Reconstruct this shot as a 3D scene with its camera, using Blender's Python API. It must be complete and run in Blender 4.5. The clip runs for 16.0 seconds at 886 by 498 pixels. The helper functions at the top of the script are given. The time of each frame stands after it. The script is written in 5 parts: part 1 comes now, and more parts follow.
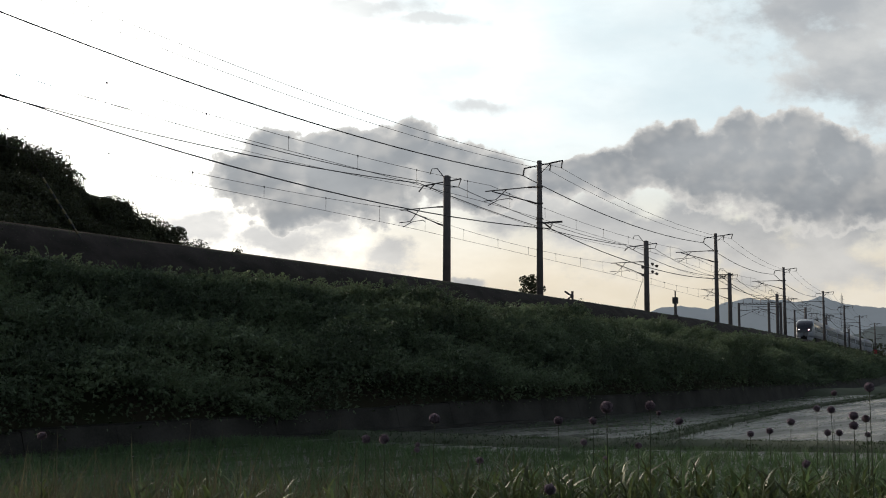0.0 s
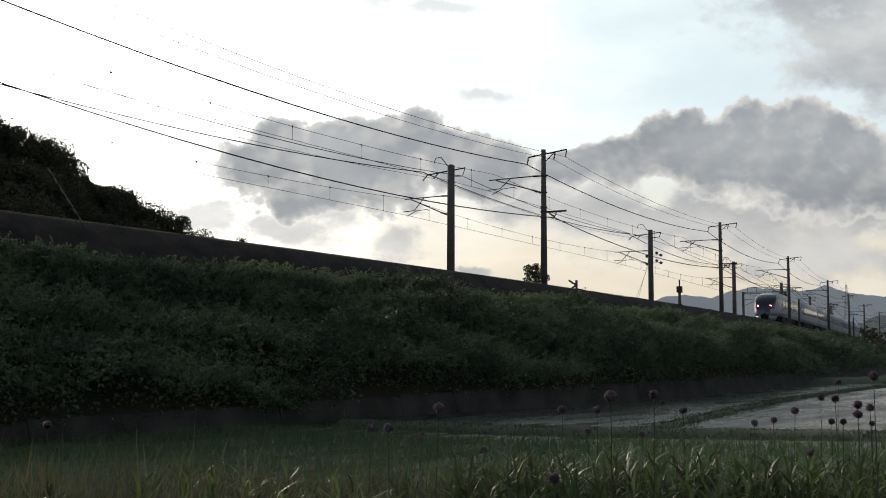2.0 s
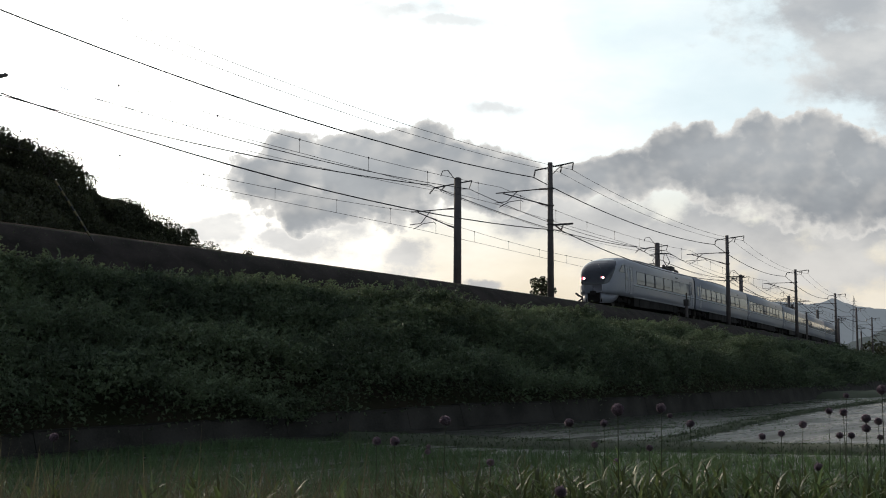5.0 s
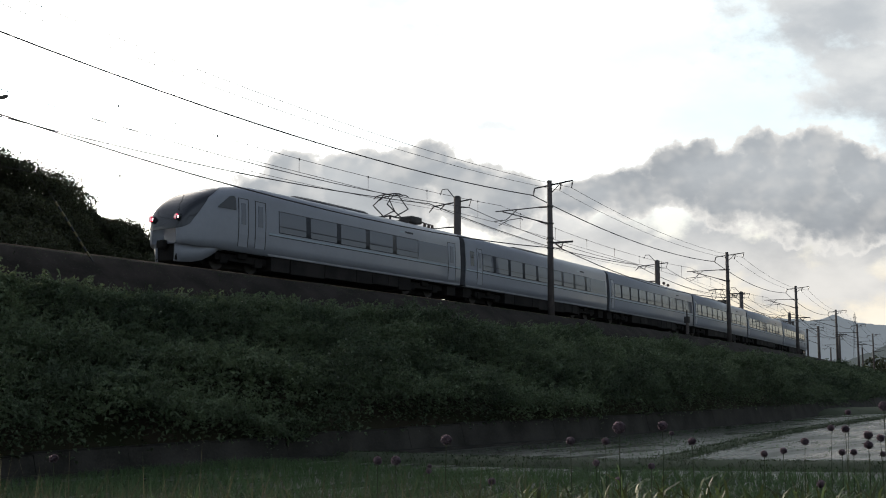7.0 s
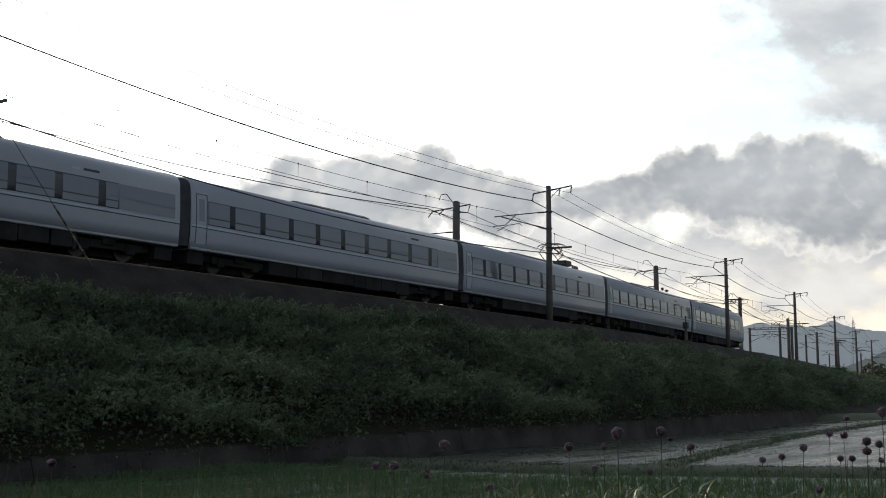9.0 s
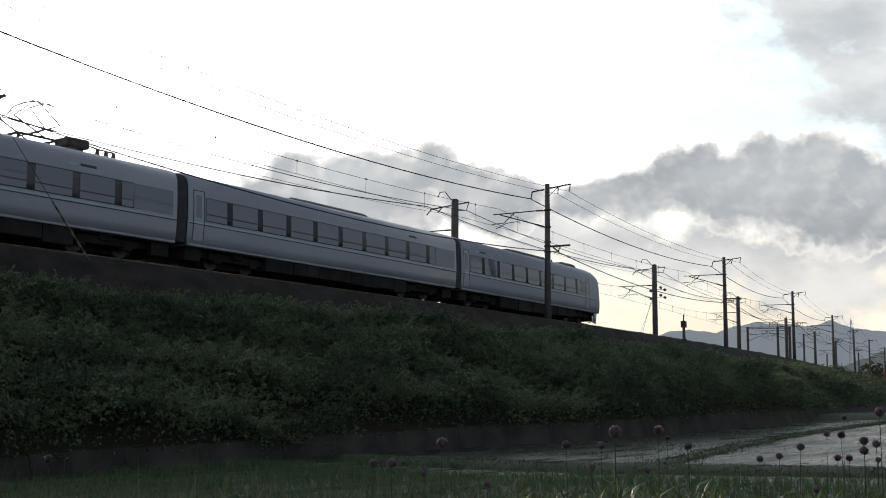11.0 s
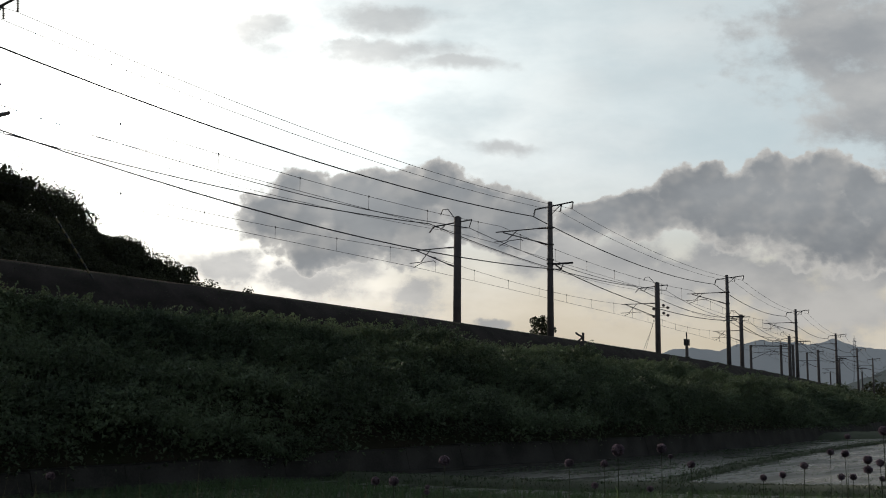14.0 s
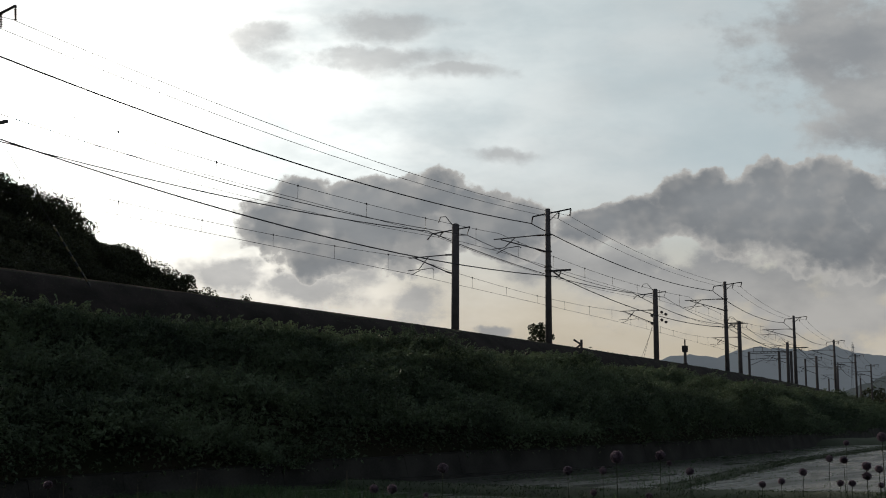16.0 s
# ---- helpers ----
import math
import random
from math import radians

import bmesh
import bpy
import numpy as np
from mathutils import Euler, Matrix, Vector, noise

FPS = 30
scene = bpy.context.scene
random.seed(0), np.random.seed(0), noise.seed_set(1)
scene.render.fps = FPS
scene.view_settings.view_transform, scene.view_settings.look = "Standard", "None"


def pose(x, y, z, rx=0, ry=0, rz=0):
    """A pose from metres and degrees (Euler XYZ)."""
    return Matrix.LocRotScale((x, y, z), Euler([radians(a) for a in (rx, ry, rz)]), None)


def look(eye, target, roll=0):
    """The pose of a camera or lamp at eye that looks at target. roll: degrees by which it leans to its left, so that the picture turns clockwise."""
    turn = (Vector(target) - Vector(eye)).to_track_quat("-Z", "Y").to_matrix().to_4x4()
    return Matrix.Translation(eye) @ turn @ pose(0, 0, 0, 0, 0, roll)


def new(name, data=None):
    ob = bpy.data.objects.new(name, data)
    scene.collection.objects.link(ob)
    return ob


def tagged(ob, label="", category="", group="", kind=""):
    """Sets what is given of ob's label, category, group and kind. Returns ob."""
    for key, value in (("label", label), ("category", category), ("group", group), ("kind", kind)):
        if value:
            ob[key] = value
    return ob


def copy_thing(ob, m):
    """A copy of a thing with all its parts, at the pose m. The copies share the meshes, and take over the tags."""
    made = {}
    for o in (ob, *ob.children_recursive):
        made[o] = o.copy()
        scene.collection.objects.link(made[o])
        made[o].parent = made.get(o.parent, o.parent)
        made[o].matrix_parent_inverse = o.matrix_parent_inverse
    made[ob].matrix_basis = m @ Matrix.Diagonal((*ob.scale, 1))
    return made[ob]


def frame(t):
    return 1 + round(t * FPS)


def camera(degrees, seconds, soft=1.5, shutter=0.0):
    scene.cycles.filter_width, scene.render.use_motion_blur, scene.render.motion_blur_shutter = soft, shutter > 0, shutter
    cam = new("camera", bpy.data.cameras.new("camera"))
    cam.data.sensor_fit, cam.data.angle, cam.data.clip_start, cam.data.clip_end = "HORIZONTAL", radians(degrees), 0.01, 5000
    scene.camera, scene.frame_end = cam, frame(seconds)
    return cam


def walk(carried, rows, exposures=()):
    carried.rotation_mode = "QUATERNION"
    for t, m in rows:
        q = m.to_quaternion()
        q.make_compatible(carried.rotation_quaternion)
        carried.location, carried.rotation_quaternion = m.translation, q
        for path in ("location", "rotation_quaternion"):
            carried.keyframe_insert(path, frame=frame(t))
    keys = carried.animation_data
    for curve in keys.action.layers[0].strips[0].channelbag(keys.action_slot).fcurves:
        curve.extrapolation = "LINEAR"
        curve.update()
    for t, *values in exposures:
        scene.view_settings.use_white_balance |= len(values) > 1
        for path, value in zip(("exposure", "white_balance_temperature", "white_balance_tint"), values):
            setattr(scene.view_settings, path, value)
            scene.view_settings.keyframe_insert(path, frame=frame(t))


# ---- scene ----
FOV = 44.160
EYE = (0.0, 0.0, 1.6)
# seconds, tilt, lean and turn of the hand-held camera, degrees
TURNS = [
    (0, 95.893, -0.221, -52.991),
    (0.5, 95.600, -0.355, -52.862),
    (1, 95.540, -0.395, -52.952),
    (1.5, 95.468, -0.339, -52.785),
    (2, 95.322, -0.201, -52.776),
    (2.5, 95.389, 0.001, -52.625),
    (3, 95.536, -0.044, -52.686),
    (3.5, 95.771, -0.174, -52.624),
    (4, 95.802, -0.267, -52.454),
    (6.5, 96.672, -0.065, -52.462),
    (7, 96.968, 0.044, -52.398),
    (7.5, 97.129, 0.070, -52.379),
    (8, 97.149, 0.017, -52.383),
    (8.5, 97.130, 0.040, -52.333),
    (9, 97.233, -0.087, -52.479),
    (11.5, 97.096, -0.358, -52.593),
    (12, 97.189, -0.148, -52.574),
    (12.5, 97.464, -0.139, -52.471),
    (13, 97.677, -0.404, -52.458),
    (13.5, 97.896, -0.441, -52.422),
    (14, 98.027, -0.468, -52.465),
    (14.5, 98.136, -0.339, -52.571),
    (15, 98.275, -0.338, -52.630),
    (15.5, 98.455, -0.326, -52.683),
    (16, 98.409, -0.306, -52.549),
]
# seconds, stops
EXPOSURES = [(0, 0.04), (2, 0.09), (4, 0.1), (6.5, 0.3), (8, 0.45), (11.5, 0.45), (12.5, 0.25), (13, 0.0), (13.5, -0.25), (14.5, -0.38), (16, -0.6)]

cam = camera(FOV, 16.0, soft=1.0)
walk(cam, [(t, pose(*EYE, rx, ry, rz)) for t, rx, ry, rz in TURNS], EXPOSURES)

# ---- light ----
SUN_DIR = Vector((0.40, 0.87, 0.275)).normalized()
world = bpy.data.worlds.new("evening_sky")
scene.world = world
world.use_nodes = True
wn, wl = world.node_tree.nodes, world.node_tree.links
sky_tex = wn.new("ShaderNodeTexSky")
sky_tex.sky_type, sky_tex.sun_disc = "NISHITA", False
sky_tex.sun_elevation = math.asin(SUN_DIR.z)
sky_tex.sun_rotation = math.atan2(SUN_DIR.x, SUN_DIR.y)
sky_tex.air_density, sky_tex.dust_density, sky_tex.ozone_density = 1.0, 2.5, 1.0
soften = wn.new("ShaderNodeHueSaturation")  # thin high cloud greys the blue
soften.inputs["Saturation"].default_value = 0.6
wl.new(sky_tex.outputs[0], soften.inputs["Color"])
wl.new(soften.outputs[0], wn["Background"].inputs[0])
wn["Background"].inputs[1].default_value = 0.145

sun_data = bpy.data.lights.new("sun", "SUN")
sun_data.energy, sun_data.angle, sun_data.color = 2.0, radians(2.0), (1.0, 0.86, 0.68)
sun = new("sun", sun_data)
sun.matrix_world = look((0, 0, 60), Vector((0, 0, 60)) - SUN_DIR)


# ---- materials ----
def shader(name):
    m = bpy.data.materials.new(name)
    m.use_nodes = True
    nt = m.node_tree
    return m, nt, nt.nodes["Principled BSDF"]


def mat(name, color, color2=None, scale=8.0, rough=0.7, metal=0.0, bump=0.0, fine=60.0, vary=0.0, spec=0.5, coat=0.0):
    """A surface in two mixed colours at a broad and a fine scale, with relief."""
    m, nt, b = shader(name)
    n, l = nt.nodes, nt.links
    color2 = color2 or tuple(c * 0.7 for c in color)
    co = n.new("ShaderNodeTexCoord")
    t1 = n.new("ShaderNodeTexNoise")
    t1.inputs["Scale"].default_value, t1.inputs["Detail"].default_value = scale, 6
    t2 = n.new("ShaderNodeTexNoise")
    t2.inputs["Scale"].default_value, t2.inputs["Detail"].default_value = fine, 3
    for t in (t1, t2):
        l.new(co.outputs["Object"], t.inputs["Vector"])
    add = n.new("ShaderNodeMath")
    add.operation = "MULTIPLY_ADD"
    add.inputs[1].default_value, add.inputs[2].default_value = 0.35, -0.17
    l.new(t2.outputs[0], add.inputs[0])
    add2 = n.new("ShaderNodeMath")
    l.new(t1.outputs[0], add2.inputs[0])
    l.new(add.outputs[0], add2.inputs[1])
    ramp = n.new("ShaderNodeMapRange")
    ramp.inputs[1].default_value, ramp.inputs[2].default_value = 0.35, 0.65
    l.new(add2.outputs[0], ramp.inputs[0])
    mix = n.new("ShaderNodeMix")
    mix.data_type = "RGBA"
    mix.inputs[6].default_value, mix.inputs[7].default_value = (*color, 1), (*color2, 1)
    l.new(ramp.outputs[0], mix.inputs[0])
    out = mix.outputs[2]
    if vary:
        geo = n.new("ShaderNodeNewGeometry")
        hsv = n.new("ShaderNodeHueSaturation")
        mr = n.new("ShaderNodeMapRange")
        mr.inputs[3].default_value, mr.inputs[4].default_value = 1 - vary, 1 + vary
        l.new(geo.outputs["Random Per Island"], mr.inputs[0])
        l.new(mr.outputs[0], hsv.inputs["Value"])
        hr = n.new("ShaderNodeMapRange")
        hr.inputs[3].default_value, hr.inputs[4].default_value = 0.5 - vary * 0.06, 0.5 + vary * 0.04
        l.new(geo.outputs["Random Per Island"], hr.inputs[0])
        l.new(hr.outputs[0], hsv.inputs["Hue"])
        l.new(out, hsv.inputs["Color"])
        out = hsv.outputs[0]
    l.new(out, b.inputs["Base Color"])
    b.inputs["Roughness"].default_value, b.inputs["Metallic"].default_value = rough, metal
    b.inputs["Specular IOR Level"].default_value = spec
    b.inputs["Coat Weight"].default_value = coat
    if bump:
        bp = n.new("ShaderNodeBump")
        bp.inputs["Strength"].default_value, bp.inputs["Distance"].default_value = bump, 0.02
        l.new(add2.outputs[0], bp.inputs["Height"])
        l.new(bp.outputs[0], b.inputs["Normal"])
    return m


def leafy(name, color, color2, vary=0.45, through_light=0.35, scale=0.6, rough=0.55):
    """Leaves: reflecting and letting some light through."""
    m = mat(name, color, color2, scale=scale, fine=9.0, rough=rough, vary=vary, spec=0.3)
    nt = m.node_tree
    n, l = nt.nodes, nt.links
    b = n["Principled BSDF"]
    tr = n.new("ShaderNodeBsdfTranslucent")
    src = b.inputs["Base Color"].links[0].from_socket
    l.new(src, tr.inputs["Color"])
    mx = n.new("ShaderNodeMixShader")
    mx.inputs[0].default_value = through_light
    l.new(b.outputs[0], mx.inputs[1])
    l.new(tr.outputs[0], mx.inputs[2])
    l.new(mx.outputs[0], n["Material Output"].inputs["Surface"])
    return m


def glow(name, color, strength):
    m, nt, b = shader(name)
    b.inputs["Base Color"].default_value = (*color, 1)
    b.inputs["Emission Color"].default_value = (*color, 1)
    b.inputs["Emission Strength"].default_value = strength
    return m


M_SOIL = mat("bank_soil", (0.05, 0.042, 0.03), (0.03, 0.034, 0.018), scale=0.7, fine=9, rough=0.95, bump=0.8, spec=0.08)
M_BALLAST = mat("ballast", (0.065, 0.055, 0.048), (0.034, 0.029, 0.025), scale=2.0, fine=24, rough=0.95, bump=1.0, spec=0.08)
M_EARTH = mat("bare_shoulder", (0.034, 0.028, 0.025), (0.015, 0.013, 0.011), scale=0.9, fine=11, rough=0.95, bump=0.8, spec=0.08)
M_GROUND = mat("field_ground", (0.05, 0.065, 0.028), (0.035, 0.045, 0.02), scale=0.05, fine=1.5, rough=0.95, bump=0.5)
M_CONCRETE = mat("aged_concrete", (0.052, 0.048, 0.043), (0.024, 0.023, 0.020), scale=0.9, fine=18, rough=0.9, bump=0.5, spec=0.15)
M_POLE = mat("mast_concrete", (0.10, 0.085, 0.08), (0.07, 0.06, 0.06), scale=1.5, fine=30, rough=0.85, bump=0.2)
M_STEEL = mat("dark_steel", (0.07, 0.065, 0.065), (0.045, 0.04, 0.04), scale=4, fine=40, rough=0.6, metal=0.6)
M_INSUL = mat("brown_porcelain", (0.07, 0.04, 0.03), (0.05, 0.03, 0.025), rough=0.3)
M_WIRE = mat("aged_copper_wire", (0.05, 0.045, 0.045), (0.035, 0.03, 0.03), rough=0.6, metal=0.5)
M_RAIL = mat("rail_steel", (0.22, 0.17, 0.14), (0.12, 0.08, 0.06), scale=3, rough=0.45, metal=0.7)
M_LEAF = leafy("shrub_leaf", (0.142, 0.184, 0.102), (0.052, 0.074, 0.044), vary=0.22, scale=0.4)
M_WOOD_LEAF = leafy("wood_leaf", (0.055, 0.06, 0.03), (0.035, 0.042, 0.022), vary=0.4, scale=0.15)
M_GRASS = leafy("tall_grass", (0.10, 0.125, 0.065), (0.065, 0.085, 0.042), vary=0.4, through_light=0.5, scale=1.5)
M_TURF = leafy("turf", (0.055, 0.08, 0.035), (0.04, 0.06, 0.026), vary=0.4, through_light=0.3, scale=0.8)
M_WEED = leafy("broad_weed", (0.095, 0.122, 0.045), (0.052, 0.074, 0.03), vary=0.5, through_light=0.45, scale=1.5, rough=0.5)
M_DRY = leafy("dry_grass", (0.12, 0.11, 0.065), (0.08, 0.075, 0.045), vary=0.3, rough=0.85, through_light=0.4, scale=2.0)
M_RICE = leafy("rice_blade", (0.085, 0.14, 0.058), (0.062, 0.11, 0.044), vary=0.3, through_light=0.45, scale=0.4)
M_BARK = mat("bark", (0.06, 0.045, 0.035), (0.04, 0.03, 0.025), scale=6, rough=0.95, bump=0.6)
M_FLORET = leafy("purple_floret", (0.24, 0.185, 0.22), (0.13, 0.10, 0.125), vary=0.35, through_light=0.7, scale=20)
M_STEM = leafy("flower_stem", (0.05, 0.065, 0.03), (0.035, 0.045, 0.02), vary=0.1, through_light=0.2)
M_WHITE = mat("train_white_paint", (0.245, 0.258, 0.298), (0.215, 0.227, 0.265), scale=0.35, fine=5, rough=0.5, coat=0.12)
M_GREYBAND = mat("train_grey_band", (0.05, 0.052, 0.06), (0.04, 0.042, 0.05), scale=1, fine=9, rough=0.6, spec=0.25)
M_BLUE = mat("train_blue_stripe", (0.30, 0.37, 0.43), (0.27, 0.34, 0.40), scale=1, rough=0.35)
M_ROOF = mat("train_roof_paint", (0.27, 0.275, 0.30), (0.20, 0.205, 0.225), scale=0.8, fine=7, rough=0.55)
M_UNDER = mat("underframe_grime", (0.020, 0.018, 0.017), (0.010, 0.009, 0.009), scale=1.2, fine=15, rough=0.9, bump=0.3, spec=0.15)
M_BOX = mat("equipment_grey", (0.026, 0.023, 0.022), (0.012, 0.011, 0.011), scale=1.2, fine=12, rough=0.85, bump=0.3, spec=0.15)
M_RUBBER = mat("gangway_rubber", (0.085, 0.088, 0.098), (0.06, 0.062, 0.07), scale=3, rough=0.8)
M_BLACK = mat("black_trim", (0.02, 0.02, 0.022), (0.014, 0.014, 0.016), rough=0.5)


def glass(name, tint, rough=0.06):
    m, nt, b = shader(name)
    n, l = nt.nodes, nt.links
    t = n.new("ShaderNodeTexNoise")
    t.inputs["Scale"].default_value = 1.3
    r = n.new("ShaderNodeMapRange")
    r.inputs[3].default_value, r.inputs[4].default_value = rough, rough * 2
    co = n.new("ShaderNodeTexCoord")
    l.new(co.outputs["Object"], t.inputs["Vector"])
    l.new(t.outputs[0], r.inputs[0])
    l.new(r.outputs[0], b.inputs["Roughness"])
    b.inputs["Base Color"].default_value = (*tint, 1)
    b.inputs["Specular IOR Level"].default_value = 0.5
    b.inputs["IOR"].default_value = 1.52
    return m


M_PANE = glass("coach_window_glass", (0.115, 0.123, 0.15))
M_SCREEN = glass("windscreen_glass", (0.02, 0.022, 0.028), 0.04)
M_LAMP = glow("headlamp_glow", (1.0, 0.62, 0.66), 10.0)
# glow for an added ring that imitates the red halo round each headlamp
M_LAMP_HALO = glow("red_lamp_halo", (1.0, 0.04, 0.10), 8.0)


def water_mat():
    m, nt, b = shader("paddy_water")
    n, l = nt.nodes, nt.links
    co = n.new("ShaderNodeTexCoord")
    mp = n.new("ShaderNodeMapping")
    mp.inputs["Rotation"].default_value = (0, 0, radians(-9))
    mp.inputs["Scale"].default_value = (0.3, 1.5, 1.0)
    l.new(co.outputs["Object"], mp.inputs[0])
    t = n.new("ShaderNodeTexNoise")
    t.inputs["Scale"].default_value, t.inputs["Detail"].default_value = 2.2, 5
    l.new(mp.outputs[0], t.inputs["Vector"])
    bp = n.new("ShaderNodeBump")
    bp.inputs["Strength"].default_value, bp.inputs["Distance"].default_value = 0.9, 0.045
    l.new(t.outputs[0], bp.inputs["Height"])
    l.new(bp.outputs[0], b.inputs["Normal"])
    t2 = n.new("ShaderNodeTexNoise")
    t2.inputs["Scale"].default_value, t2.inputs["Detail"].default_value = 0.6, 4
    l.new(mp.outputs[0], t2.inputs["Vector"])
    mr = n.new("ShaderNodeMapRange")
    mr.inputs[1].default_value, mr.inputs[2].default_value = 0.35, 0.65
    mr.inputs[3].default_value, mr.inputs[4].default_value = 0.16, 0.5
    l.new(t2.outputs[0], mr.inputs[0])
    l.new(mr.outputs[0], b.inputs["Roughness"])
    b.inputs["Base Color"].default_value = (0.08, 0.08, 0.066, 1)
    b.inputs["IOR"].default_value = 1.33
    b.inputs["Specular IOR Level"].default_value = 0.155
    return m


M_WATER = water_mat()


# ---- building helpers ----
def mesh_of(name, verts, faces, material, smooth=False):
    me = bpy.data.meshes.new(name)
    me.from_pydata(verts, [], faces)
    me.materials.append(material)
    if smooth:
        me.polygons.foreach_set("use_smooth", [True] * len(me.polygons))
    me.update()
    return me


def part(name, bm, material, parent, label="", smooth=False):
    me = bpy.data.meshes.new(name)
    bm.normal_update()
    bm.to_mesh(me)
    bm.free()
    me.materials.append(material)
    if smooth:
        me.polygons.foreach_set("use_smooth", [True] * len(me.polygons))
    ob = new(name, me)
    if parent is not None:
        ob.parent = parent
    if label:
        tagged(ob, label)
    return ob


def empty(name, m, label, category, group="", kind=""):
    ob = new(name)
    ob.matrix_world = m
    return tagged(ob, label, category, group, kind)


def box(bm, x0, x1, y0, y1, z0, z1, bevel=0.0):
    vs = bmesh.ops.create_cube(bm, size=1.0)["verts"]
    for v in vs:
        v.co = Vector(((x0 + x1) / 2 + v.co.x * (x1 - x0), (y0 + y1) / 2 + v.co.y * (y1 - y0), (z0 + z1) / 2 + v.co.z * (z1 - z0)))
    if bevel:
        es = list({e for v in vs for e in v.link_edges})
        bmesh.ops.bevel(bm, geom=es, offset=bevel, segments=2, affect="EDGES", profile=0.6)
    return bm


def tube(bm, pts, r, n=6, r2=None):
    """A tube along points; r2: its radius at the end."""
    pts = [Vector(p) for p in pts]
    r2 = r if r2 is None else r2
    rings = []
    for i, p in enumerate(pts):
        d = (pts[min(i + 1, len(pts) - 1)] - pts[max(i - 1, 0)]).normalized()
        a = d.cross(Vector((0, 0, 1)) if abs(d.z) < 0.95 else Vector((1, 0, 0))).normalized()
        b = d.cross(a)
        rr = r + (r2 - r) * i / max(1, len(pts) - 1)
        rings.append([bm.verts.new(p + (a * math.cos(2 * math.pi * k / n) + b * math.sin(2 * math.pi * k / n)) * rr) for k in range(n)])
    for q, s in zip(rings, rings[1:]):
        for k in range(n):
            bm.faces.new((q[k], q[(k + 1) % n], s[(k + 1) % n], s[k]))
    bm.faces.new(rings[0][::-1])
    bm.faces.new(rings[-1])
    return bm


def BM():
    return bmesh.new()


# ---- the line of the railway ----
K1, K2, TRACK_Y, RAIL_Z, GRADE = 2.19315e-3, -1.1089e-5, 35.05, 6.604, -0.0098177
S0, S1, DS = -260.0, 460.0, 0.5
_s = np.arange(S0, S1 + DS, DS)
_k = K1 + K2 * np.clip(_s, -20, 330)
_h = np.cumsum(_k) * DS
_h -= np.interp(0, _s, _h)
_x = np.cumsum(np.cos(_h)) * DS
_y = np.cumsum(np.sin(_h)) * DS
_x -= np.interp(0, _s, _x)
_y -= np.interp(0, _s, _y) - TRACK_Y


def rail_z(s):
    return RAIL_Z + GRADE * s


def heading(s):
    return float(np.interp(s, _s, _h))


def along(s, off=0.0, dz=0.0):
    """The place at s metres along the near track, off metres beyond its middle, dz over the rail."""
    h = heading(s)
    return Vector((float(np.interp(s, _s, _x)) - off * math.sin(h), float(np.interp(s, _s, _y)) + off * math.cos(h), rail_z(s) + dz))


def at_line(s, off=0.0, dz=0.0):
    p = along(s, off, dz)
    return pose(p.x, p.y, p.z, 0, 0, math.degrees(heading(s)))


def wall_off(s):
    return float(np.interp(s, [0, 15, 25, 34, 46, 75, 110, 150], [-12.8, -13.0, -14.0, -15.3, -15.8, -16.0, -15.0, -13.5]))


FIELD_Z = -0.5


def wall_top(s):
    return float(np.interp(s, [12, 16, 21, 25, 34], [-0.02, 0.03, 0.13, 0.2, 0.28]))


# ---- sky with clouds, far behind everything ----
SKY_R = 4200.0
PX = SKY_R / 1932.7  # metres on the sky sheet for a thousandth part of the view


